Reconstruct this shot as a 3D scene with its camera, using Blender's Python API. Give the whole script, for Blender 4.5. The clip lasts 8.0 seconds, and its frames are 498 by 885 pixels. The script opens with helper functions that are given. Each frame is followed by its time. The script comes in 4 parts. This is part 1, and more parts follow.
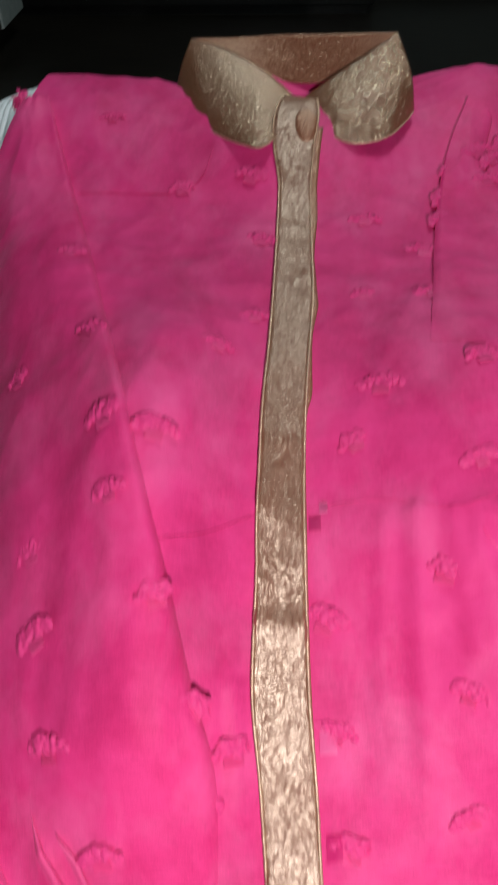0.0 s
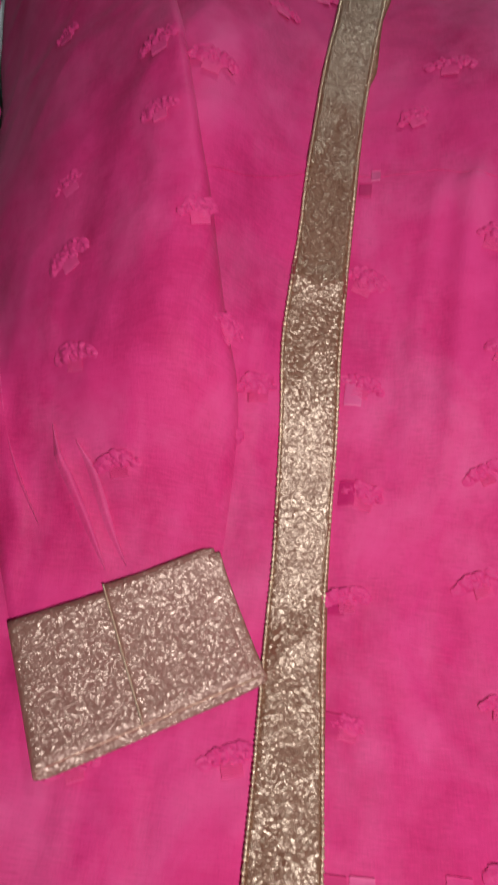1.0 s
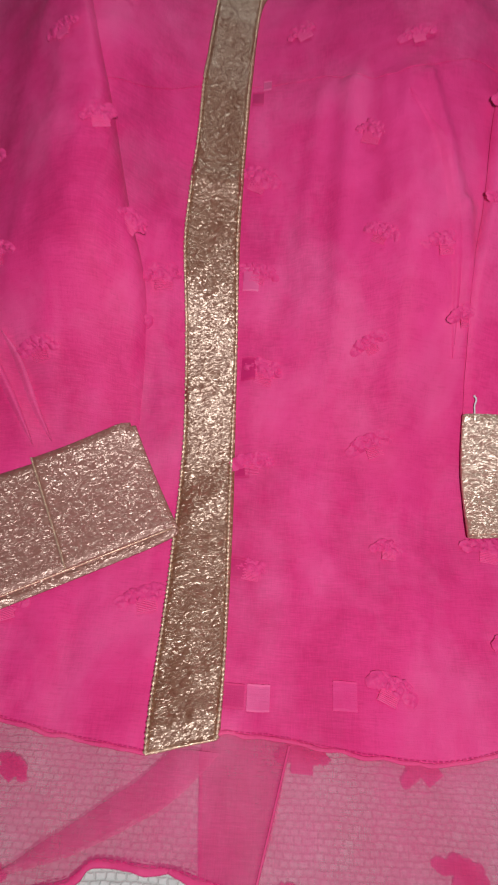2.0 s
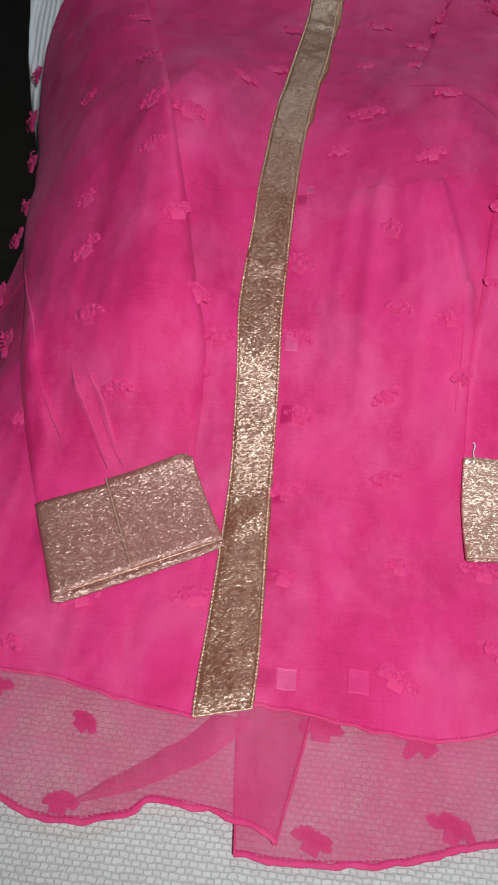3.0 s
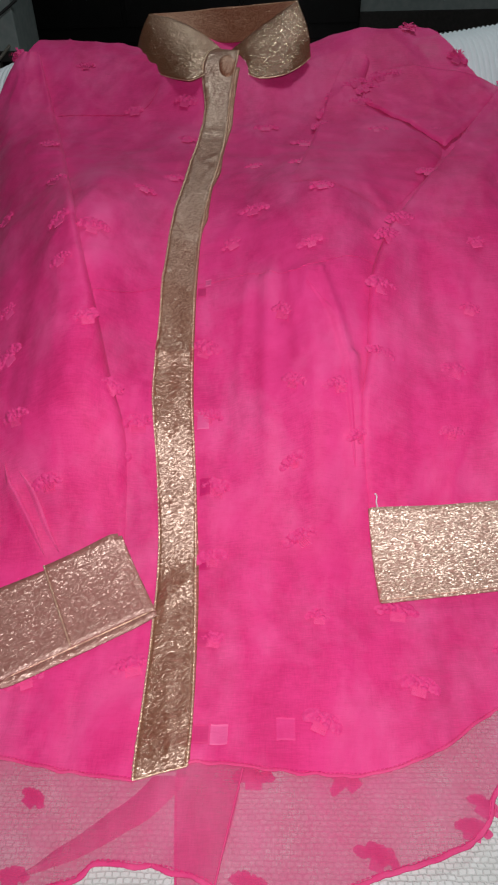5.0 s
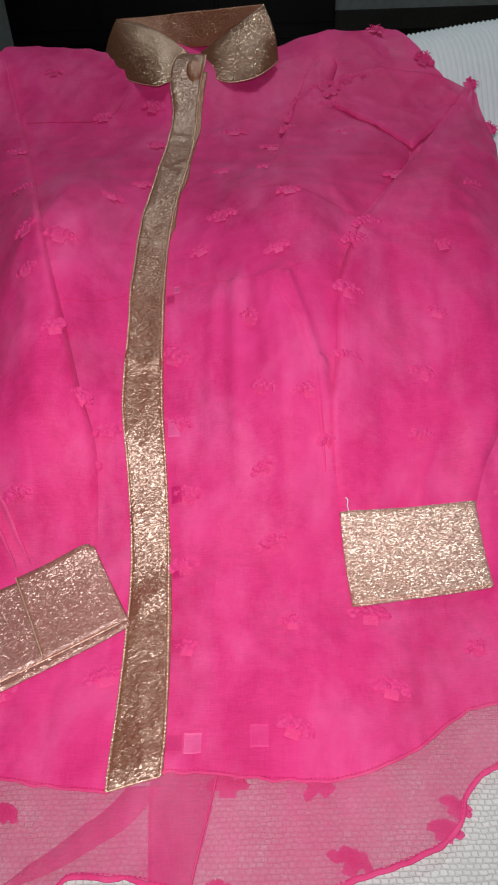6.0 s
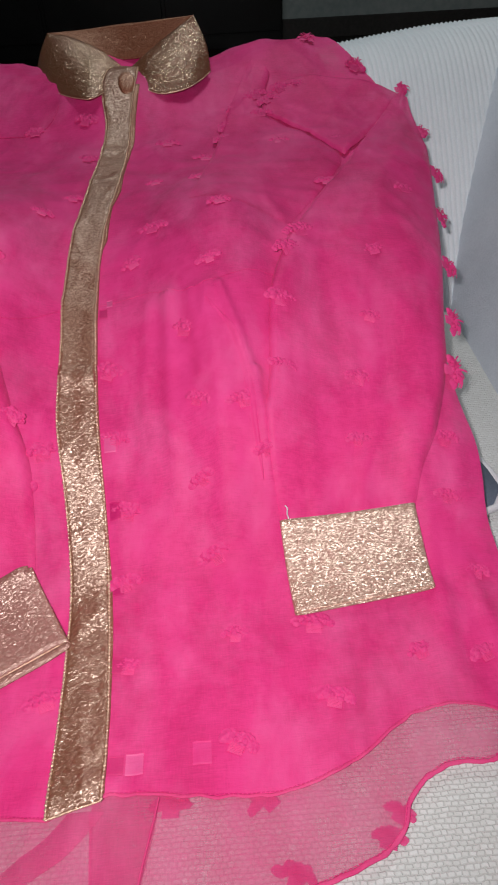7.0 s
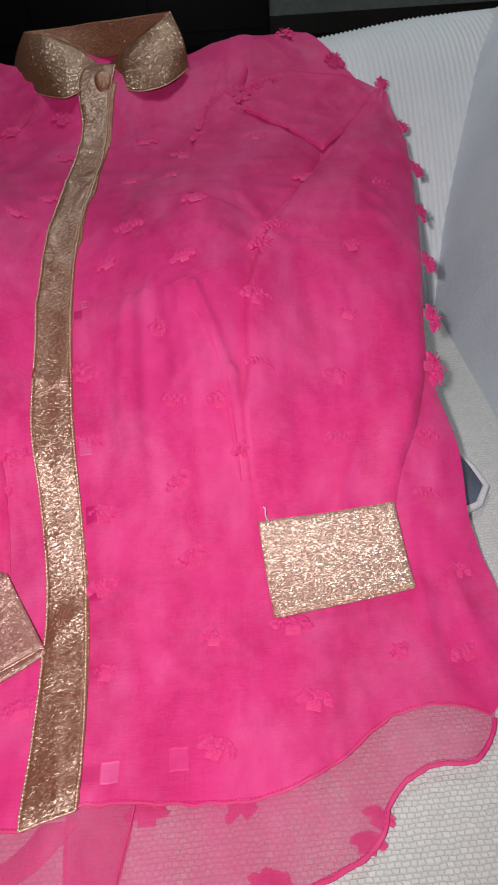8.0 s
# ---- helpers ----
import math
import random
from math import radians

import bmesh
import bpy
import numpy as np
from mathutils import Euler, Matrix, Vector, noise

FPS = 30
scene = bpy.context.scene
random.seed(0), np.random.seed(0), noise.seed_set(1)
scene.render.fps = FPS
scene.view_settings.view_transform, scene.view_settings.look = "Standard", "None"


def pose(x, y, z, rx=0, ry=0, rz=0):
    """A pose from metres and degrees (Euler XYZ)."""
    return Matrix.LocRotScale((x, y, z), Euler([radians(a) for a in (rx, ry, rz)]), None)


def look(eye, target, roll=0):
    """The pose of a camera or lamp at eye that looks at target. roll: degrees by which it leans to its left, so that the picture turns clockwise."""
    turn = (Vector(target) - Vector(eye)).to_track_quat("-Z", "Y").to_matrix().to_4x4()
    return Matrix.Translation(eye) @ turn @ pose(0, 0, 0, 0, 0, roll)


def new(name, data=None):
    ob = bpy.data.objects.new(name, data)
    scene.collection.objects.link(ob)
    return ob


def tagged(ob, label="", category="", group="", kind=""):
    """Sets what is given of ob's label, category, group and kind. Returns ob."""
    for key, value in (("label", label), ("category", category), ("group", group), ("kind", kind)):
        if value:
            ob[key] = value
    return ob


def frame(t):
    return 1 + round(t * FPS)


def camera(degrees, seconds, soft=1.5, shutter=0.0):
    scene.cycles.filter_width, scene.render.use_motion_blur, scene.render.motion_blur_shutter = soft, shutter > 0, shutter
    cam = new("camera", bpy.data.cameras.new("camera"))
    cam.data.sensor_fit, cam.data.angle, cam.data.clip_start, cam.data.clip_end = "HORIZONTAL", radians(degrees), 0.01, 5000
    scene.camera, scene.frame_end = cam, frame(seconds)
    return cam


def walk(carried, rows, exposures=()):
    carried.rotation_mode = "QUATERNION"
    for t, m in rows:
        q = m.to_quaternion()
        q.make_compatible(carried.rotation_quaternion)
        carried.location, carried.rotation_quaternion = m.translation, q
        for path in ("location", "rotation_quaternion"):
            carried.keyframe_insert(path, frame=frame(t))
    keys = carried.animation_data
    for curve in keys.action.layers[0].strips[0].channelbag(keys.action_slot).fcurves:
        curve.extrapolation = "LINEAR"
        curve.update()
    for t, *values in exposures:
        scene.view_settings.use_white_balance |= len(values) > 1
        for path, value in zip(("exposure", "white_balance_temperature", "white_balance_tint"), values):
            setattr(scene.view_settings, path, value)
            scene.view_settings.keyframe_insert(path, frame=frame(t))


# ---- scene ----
cam = camera(39.2, 8.0, soft=2.0, shutter=0.35)
PATH = [
    (0, (0.003, -0.023, 1.059), (-0.003, 1.405, -0.341), -0.4),
    (0.5, (0.005, -0.127, 0.946), (-0.063, 1.241, -0.512), 2.1),
    (1, (-0.011, -0.163, 0.917), (-0.017, 1.098, -0.636), 6.4),
    (1.5, (0.032, -0.204, 0.896), (0.1, 0.975, -0.718), 7.3),
    (1.7, (0.063, -0.224, 0.895), (0.099, 0.97, -0.709), 5.7),
    (2.8, (0.061, -0.346, 0.977), (0.01, 1.032, -0.473), 4.1),
    (3, (0.054, -0.358, 0.975), (-0.026, 1.029, -0.463), 4.0),
    (3.5, (0.059, -0.387, 0.99), (-0.035, 1.062, -0.385), 3.5),
    (4, (0.084, -0.394, 1.012), (-0.015, 1.086, -0.331), 0.8),
    (4.5, (0.099, -0.399, 1.022), (0.022, 1.107, -0.292), -0.0),
    (5, (0.124, -0.39, 1.028), (0.074, 1.117, -0.286), -1.6),
    (5.2, (0.133, -0.385, 1.038), (0.091, 1.108, -0.292), -2.2),
    (6.5, (0.153, -0.386, 1.032), (0.167, 1.129, -0.274), -2.0),
    (7, (0.18, -0.381, 1.032), (0.241, 1.135, -0.271), -2.8),
    (7.5, (0.192, -0.375, 1.029), (0.263, 1.131, -0.285), -3.0),
    (8, (0.2, -0.374, 1.027), (0.271, 1.138, -0.28), -3.4),
]
EXPOSURES = [(0, 0.38, 6450, 6), (0.5, 0.05, 6450, 5), (1.0, -0.2, 6450, 5), (1.5, -0.2, 6450, 8), (3.0, -0.1, 6400, 10), (4.5, 0.0, 6500, 12), (6.5, 0.06, 6600, 15), (8.0, 0.06, 6700, 17)]
walk(cam, [(t, look(eye, target, roll)) for t, eye, target, roll in PATH], EXPOSURES)

# ---------------- light ----------------
world = bpy.data.worlds.new("room_air")
scene.world = world
world.use_nodes = True
world.node_tree.nodes["Background"].inputs[0].default_value = (0.5, 0.6, 0.65, 1)
world.node_tree.nodes["Background"].inputs[1].default_value = 0.02


def lamp(name, kind, power, colour, m, size):
    data = bpy.data.lights.new(name, kind)
    data.energy, data.color = power, colour
    if kind == "AREA":
        data.size = size
    else:
        data.shadow_soft_size = size
    ob = new(name, data)
    ob.matrix_world = m
    return ob


# the hand torch that lights the cloth from beside the lens
torch = lamp("torch_light", "SPOT", 27.5, (1.0, 0.96, 0.965), look((0.125, -0.42, 1.10), (0.10, 0.30, 0.60)), 0.012)
torch.data.spot_size, torch.data.spot_blend = math.radians(130), 1.0
# weak fill added under the ceiling to lift the room; no lamp hangs there
lamp("room_fill_light", "AREA", 15.0, (0.9, 1.0, 1.0), pose(0.4, 1.6, 2.52), 0.5)


# ---------------- materials ----------------
def material(name):
    mat = bpy.data.materials.new(name)
    mat.use_nodes = True
    nt = mat.node_tree
    return mat, nt, nt.nodes["Principled BSDF"], nt.nodes["Material Output"]


def node(nt, kind, **values):
    n = nt.nodes.new(kind)
    for key, value in values.items():
        n.inputs[key.replace("_", " ")].default_value = value
    return n


def coords(nt, out, scale):
    tc = nt.nodes.new("ShaderNodeTexCoord")
    mp = node(nt, "ShaderNodeMapping", Scale=scale)
    nt.links.new(tc.outputs[out], mp.inputs[0])
    return mp.outputs[0]


def noise_at(nt, out, scale, detail=3.0, rough=0.55, distortion=0.0):
    n = node(nt, "ShaderNodeTexNoise", Scale=1.0, Detail=detail, Roughness=rough, Distortion=distortion)
    nt.links.new(coords(nt, out, scale), n.inputs["Vector"])
    return n.outputs["Fac"]


def ramp(nt, fac, stops):
    r = nt.nodes.new("ShaderNodeValToRGB")
    r.color_ramp.elements[0].position, r.color_ramp.elements[0].color = stops[0][0], (*stops[0][1], 1)
    r.color_ramp.elements[1].position, r.color_ramp.elements[1].color = stops[-1][0], (*stops[-1][1], 1)
    for p, c in stops[1:-1]:
        r.color_ramp.elements.new(p).color = (*c, 1)
    nt.links.new(fac, r.inputs[0])
    return r.outputs[0]


def mixed(nt, a, b, fac, mode="MIX"):
    m = nt.nodes.new("ShaderNodeMix")
    m.data_type, m.blend_type = "RGBA", mode
    for sock, v in ((m.inputs[6], a), (m.inputs[7], b), (m.inputs[0], fac)):
        if hasattr(v, "links"):
            nt.links.new(v, sock)
        elif isinstance(v, tuple):
            sock.default_value = (*v, 1)
        else:
            sock.default_value = v
    return m.outputs[2]


def maths(nt, op, a, b=0.0):
    m = nt.nodes.new("ShaderNodeMath")
    m.operation = op
    for sock, v in ((m.inputs[0], a), (m.inputs[1], b)):
        if hasattr(v, "links"):
            nt.links.new(v, sock)
        else:
            sock.default_value = v
    return m.outputs[0]


def bump(nt, height, shader, strength, distance=0.001):
    b = node(nt, "ShaderNodeBump", Strength=strength, Distance=distance)
    nt.links.new(height, b.inputs["Height"])
    nt.links.new(b.outputs[0], shader.inputs["Normal"])
    return b.outputs[0]


def pink_cloth(name, deep, light, cover, gloss=0.12):
    """Fine slubby gauze; cover: how much of the ground it hides."""
    mat, nt, bsdf, out = material(name)
    weft = noise_at(nt, "Object", (110, 1300, 200), 2.0)
    warp = noise_at(nt, "Object", (1300, 110, 200), 2.0)
    slub = maths(nt, "ADD", maths(nt, "MULTIPLY", weft, 0.6), maths(nt, "MULTIPLY", warp, 0.4))
    broad = noise_at(nt, "Object", (11, 7, 10), 4.0, 0.6, 0.3)
    streak = noise_at(nt, "Object", (16, 120, 20), 3.0, 0.6, 0.8)
    cloud = noise_at(nt, "Object", (34, 24, 30), 3.0, 0.6, 0.3)
    tone = mixed(nt, ramp(nt, broad, [(0.22, deep), (0.78, light)]), ramp(nt, slub, [(0.34, deep), (0.66, light)]), 0.20)
    tone = mixed(nt, tone, ramp(nt, streak, [(0.35, deep), (0.65, light)]), 0.12)
    tone = mixed(nt, tone, ramp(nt, cloud, [(0.34, deep), (0.66, light)]), 0.2)
    pale = tuple(min(0.9, c * 1.02 + 0.09) for c in light)
    haze = noise_at(nt, "Object", (16, 9, 12), 4.0, 0.6, 0.25)
    tone = mixed(nt, tone, pale, maths(nt, "MULTIPLY", ramp(nt, haze, [(0.46, (0, 0, 0)), (0.70, (1, 1, 1))]), 0.45))
    nt.links.new(tone, bsdf.inputs["Base Color"])
    bsdf.inputs["Roughness"].default_value = 0.55
    bsdf.inputs["Specular IOR Level"].default_value = gloss
    bsdf.inputs["Sheen Weight"].default_value = 0.12
    bsdf.inputs["Sheen Roughness"].default_value = 0.4
    bsdf.inputs["Sheen Tint"].default_value = (1, 0.45, 0.65, 1)
    nrm = bump(nt, maths(nt, "ADD", slub, maths(nt, "ADD", maths(nt, "MULTIPLY", streak, 0.7), maths(nt, "MULTIPLY", cloud, 1.2))), bsdf, 0.26, 0.0014)
    trans = nt.nodes.new("ShaderNodeBsdfTranslucent")
    nt.links.new(tone, trans.inputs[0])
    nt.links.new(nrm, trans.inputs["Normal"])
    cloth = node(nt, "ShaderNodeMixShader", Fac=0.18)
    nt.links.new(bsdf.outputs[0], cloth.inputs[1])
    nt.links.new(trans.outputs[0], cloth.inputs[2])
    clear = nt.nodes.new("ShaderNodeBsdfTransparent")
    veil = nt.nodes.new("ShaderNodeMixShader")
    dense = maths(nt, "ADD", maths(nt, "MULTIPLY", maths(nt, "SUBTRACT", mixed(nt, slub, broad, 0.6), 0.5), 1.1), cover)
    nt.links.new(maths(nt, "MINIMUM", maths(nt, "MAXIMUM", dense, 0.0), 1.0), veil.inputs[0])
    nt.links.new(clear.outputs[0], veil.inputs[1])
    nt.links.new(cloth.outputs[0], veil.inputs[2])
    nt.links.new(veil.outputs[0], out.inputs[0])
    return mat


PINK = pink_cloth("pink_gauze", (0.68, 0.019, 0.160), (0.88, 0.068, 0.305), 0.97, 0.16)
SHEER = pink_cloth("sheer_pink_gauze", (0.64, 0.035, 0.17), (0.84, 0.10, 0.31), 0.55)
HEM = pink_cloth("pink_rolled_hem", (0.70, 0.035, 0.18), (0.84, 0.085, 0.28), 1.0)
STITCH = pink_cloth("deep_pink_thread", (0.54, 0.014, 0.13), (0.68, 0.03, 0.20), 1.2)
TUFT = pink_cloth("pink_fringe", (0.69, 0.027, 0.185), (0.89, 0.095, 0.345), 1.2, 0.2)
TUFT_VEILED = pink_cloth("thin_pink_fringe", (0.76, 0.045, 0.21), (0.90, 0.10, 0.33), 0.78)
TUFT_PATCH = pink_cloth("pale_pink_weave", (0.70, 0.030, 0.19), (0.88, 0.095, 0.335), 1.2, 0.3)


def brocade(name, shiny, ground, metal=0.6, rough=0.34, sparkle=0.55, glint=(0.88, 0.66, 0.47)):
    """Metallic brocade: satin ground with scrolling flowers in short glinting threads, laid out in metres on the UV."""
    mat, nt, bsdf, out = material(name)
    vec = coords(nt, "UV", (1, 1, 1))
    warpn = node(nt, "ShaderNodeTexNoise", Scale=55.0, Detail=2.0)
    nt.links.new(vec, warpn.inputs["Vector"])
    bent = nt.nodes.new("ShaderNodeVectorMath")
    bent.operation = "MULTIPLY_ADD"
    bent.inputs[1].default_value = (0.012, 0.012, 0.0)
    nt.links.new(warpn.outputs["Color"], bent.inputs[0])
    nt.links.new(vec, bent.inputs[2])
    # flowers: concentric petal rows round scattered centres, between them plain satin
    flower = node(nt, "ShaderNodeTexVoronoi", Scale=44.0, Randomness=0.8)
    nt.links.new(bent.outputs[0], flower.inputs["Vector"])
    rows = maths(nt, "ABSOLUTE", maths(nt, "SINE", maths(nt, "MULTIPLY", flower.outputs["Distance"], 17.0)))
    patch = noise_at(nt, "UV", (95, 95, 1), 2.0, 0.5, 1.4)
    satin = ramp(nt, patch, [(0.50, (0, 0, 0)), (0.57, (1, 1, 1))])
    # short threads that lean every way
    flecks = node(nt, "ShaderNodeTexVoronoi", Scale=1.0, Randomness=1.0)
    stretch = nt.nodes.new("ShaderNodeVectorMath")
    stretch.operation = "MULTIPLY"
    stretch.inputs[1].default_value = (600, 1550, 1)
    nt.links.new(bent.outputs[0], stretch.inputs[0])
    nt.links.new(stretch.outputs[0], flecks.inputs["Vector"])
    grain = noise_at(nt, "UV", (1700, 900, 1), 2.0, 0.6)
    fac = maths(nt, "ADD", maths(nt, "MULTIPLY", rows, 0.22), maths(nt, "MULTIPLY", grain, 0.78))
    fac = maths(nt, "SUBTRACT", fac, maths(nt, "MULTIPLY", satin, 0.12))
    tone = ramp(nt, fac, [(0.22, ground), (0.66, shiny)])
    nt.links.new(tone, bsdf.inputs["Base Color"])
    bsdf.inputs["Roughness"].default_value = 0.5
    bsdf.inputs["Metallic"].default_value = 0.1
    height = maths(nt, "ADD", maths(nt, "MULTIPLY", rows, 0.5), maths(nt, "ADD", grain, maths(nt, "MULTIPLY", satin, -0.5)))
    bump(nt, height, bsdf, 0.35, 0.001)
    lean = nt.nodes.new("ShaderNodeVectorMath")
    lean.operation = "SUBTRACT"
    lean.inputs[1].default_value = (0.5, 0.5, 0.5)
    nt.links.new(flecks.outputs["Color"], lean.inputs[0])
    base = node(nt, "ShaderNodeBump", Strength=0.25, Distance=0.001)
    nt.links.new(height, base.inputs["Height"])
    tilt = nt.nodes.new("ShaderNodeVectorMath")
    tilt.operation = "MULTIPLY_ADD"
    tilt.inputs[1].default_value = (sparkle, sparkle, 0.12)
    nt.links.new(lean.outputs[0], tilt.inputs[0])
    nt.links.new(base.outputs[0], tilt.inputs[2])
    unit = nt.nodes.new("ShaderNodeVectorMath")
    unit.operation = "NORMALIZE"
    nt.links.new(tilt.outputs[0], unit.inputs[0])
    gloss = node(nt, "ShaderNodeBsdfAnisotropic", Roughness=rough)
    gloss.inputs["Color"].default_value = (*glint, 1)
    nt.links.new(unit.outputs[0], gloss.inputs["Normal"])
    mixer = nt.nodes.new("ShaderNodeMixShader")
    amount = maths(nt, "MULTIPLY", ramp(nt, fac, [(0.20, (0.25, 0.25, 0.25)), (0.66, (1, 1, 1))]), metal)
    nt.links.new(amount, mixer.inputs[0])
    nt.links.new(bsdf.outputs[0], mixer.inputs[1])
    nt.links.new(gloss.outputs[0], mixer.inputs[2])
    nt.links.new(mixer.outputs[0], out.inputs[0])
    return mat


GOLD = brocade("rose_gold_brocade", (0.225, 0.086, 0.042), (0.150, 0.050, 0.023), 0.30, 0.33, 0.70, (0.92, 0.76, 0.62))
GOLD_LEAF = brocade("sparkling_gold_brocade", (0.215, 0.090, 0.040), (0.145, 0.052, 0.022), 0.42, 0.20, 0.95, (0.95, 0.76, 0.56))
# right cuff: the cuff brocade with its bright reflection put into a paler tone
GOLD_CUFF_LIT = brocade("lit_gold_brocade", (0.42, 0.250, 0.170), (0.34, 0.150, 0.110), 0.48, 0.36, 1.0, (0.90, 0.79, 0.66))
GOLD_EDGE = brocade("gold_edge_cord", (0.62, 0.46, 0.34), (0.36, 0.21, 0.14), 0.6, 0.4)
# left cuff: the same brocade toned down, turned away from the highlight
GOLD_CUFF_DIM = brocade("dim_pinkish_gold_brocade", (0.33, 0.150, 0.115), (0.26, 0.105, 0.085), 0.30, 0.33, 0.9, (0.88, 0.71, 0.61))
GOLD_INNER = brocade("brown_brocade_inside", (0.28, 0.105, 0.052), (0.21, 0.070, 0.034), 0.22, 0.32, 0.8)


def woven_seat():
    mat, nt, bsdf, out = material("cream_basket_weave")
    br = node(nt, "ShaderNodeTexBrick", Scale=1.0, Mortar_Size=0.0009, Brick_Width=0.0060, Row_Height=0.0042, Mortar_Smooth=1.0)
    br.inputs["Color1"].default_value = (0.62, 0.67, 0.67, 1)
    br.inputs["Color2"].default_value = (0.54, 0.585, 0.58, 1)
    br.inputs["Mortar"].default_value = (0.50, 0.54, 0.53, 1)
    vec = coords(nt, "Object", (1, 1, 1))
    wob = node(nt, "ShaderNodeTexNoise", Scale=110.0, Detail=2.0)
    nt.links.new(vec, wob.inputs["Vector"])
    add = nt.nodes.new("ShaderNodeVectorMath")
    add.operation = "MULTIPLY_ADD"
    add.inputs[1].default_value = (0.0050, 0.0040, 0.0)
    nt.links.new(wob.outputs["Color"], add.inputs[0])
    nt.links.new(vec, add.inputs[2])
    nt.links.new(add.outputs[0], br.inputs["Vector"])
    stain = noise_at(nt, "Object", (5, 5, 5), 4.0)
    tone = mixed(nt, br.outputs["Color"], (0.56, 0.52, 0.42), maths(nt, "MULTIPLY", stain, 0.35))
    nt.links.new(tone, bsdf.inputs["Base Color"])
    bsdf.inputs["Roughness"].default_value = 0.75
    bsdf.inputs["Sheen Weight"].default_value = 0.2
    fuzz = noise_at(nt, "Object", (900, 900, 900), 2.0)
    h = maths(nt, "SUBTRACT", maths(nt, "MULTIPLY", fuzz, 0.5), br.outputs["Fac"])
    bump(nt, h, bsdf, 0.6, 0.0014)
    return mat


def plain_cloth(name, a, b, grain=700.0, broad=8.0, rough=0.8, strength=0.5, stretch=(1, 1, 1)):
    mat, nt, bsdf, out = material(name)
    big = noise_at(nt, "Object", (broad,) * 3, 4.0, 0.6)
    fine = noise_at(nt, "Object", tuple(grain * s for s in stretch), 2.0)
    tone = mixed(nt, ramp(nt, big, [(0.3, a), (0.7, b)]), ramp(nt, fine, [(0.35, a), (0.65, b)]), 0.5)
    nt.links.new(tone, bsdf.inputs["Base Color"])
    bsdf.inputs["Roughness"].default_value = rough
    bump(nt, maths(nt, "ADD", fine, maths(nt, "MULTIPLY", big, 0.5)), bsdf, strength, 0.0015)
    return mat


SEAT = woven_seat()
RIBBED = plain_cloth("ribbed_white_cloth", (0.62, 0.69, 0.73), (0.75, 0.81, 0.83), 500.0, 6.0)
GREY = plain_cloth("grey_melange_cloth", (0.49, 0.56, 0.62), (0.68, 0.75, 0.81), 320.0, 7.0, 0.85, 0.7, (1, 2.5, 1))
BLUE = plain_cloth("slate_blue_cloth", (0.05, 0.07, 0.10), (0.12, 0.15, 0.20), 600.0, 9.0)
WHITE_EDGE = plain_cloth("white_piping_cloth", (0.50, 0.52, 0.54), (0.68, 0.70, 0.72), 600.0, 12.0)
FLOOR = plain_cloth("dark_floor", (0.012, 0.010, 0.008), (0.03, 0.024, 0.018), 40.0, 2.0, 0.5, 0.2, (0.1, 1, 1))
WALL = plain_cloth("stained_grey_green_plaster", (0.34, 0.42, 0.41), (0.52, 0.58, 0.56), 25.0, 1.6, 0.85, 0.4)
CEILING = plain_cloth("white_ceiling", (0.6, 0.6, 0.58), (0.7, 0.7, 0.68), 30.0, 1.0)
BLACK = plain_cloth("black_lacquer", (0.004, 0.004, 0.004), (0.008, 0.008, 0.008), 20.0, 3.0, 0.3, 0.05)
PALE_WOOD = plain_cloth("pale_painted_wood", (0.30, 0.29, 0.24), (0.42, 0.40, 0.34), 80.0, 6.0, 0.6, 0.3, (1, 1, 0.1))
RUBBER = plain_cloth("cable_rubber", (0.05, 0.05, 0.05), (0.09, 0.09, 0.09), 200.0, 9.0, 0.5, 0.1)
CABLE_PALE = plain_cloth("pale_cable", (0.34, 0.32, 0.26), (0.44, 0.42, 0.36), 200.0, 9.0, 0.5, 0.1)
SKIRTING = plain_cloth("dark_skirting", (0.03, 0.028, 0.025), (0.06, 0.055, 0.05), 60.0, 3.0, 0.6, 0.2)


# ---------------- mesh helpers ----------------
def step(a, b, v):
    v = max(0.0, min(1.0, (v - a) / (b - a)))
    return v * v * (3 - 2 * v)


def hermite(pts, x):
    n = len(pts)
    slope = [(pts[min(i + 1, n - 1)][1] - pts[max(i - 1, 0)][1]) / (pts[min(i + 1, n - 1)][0] - pts[max(i - 1, 0)][0]) for i in range(n)]
    if x <= pts[0][0]:
        return pts[0][1] + slope[0] * (x - pts[0][0])
    for i in range(n - 1):
        if x <= pts[i + 1][0]:
            h = pts[i + 1][0] - pts[i][0]
            t = (x - pts[i][0]) / h
            return ((2 * t**3 - 3 * t * t + 1) * pts[i][1] + (t**3 - 2 * t * t + t) * h * slope[i]
                    + (3 * t * t - 2 * t**3) * pts[i + 1][1] + (t**3 - t * t) * h * slope[i + 1])
    return pts[-1][1] + slope[-1] * (x - pts[-1][0])


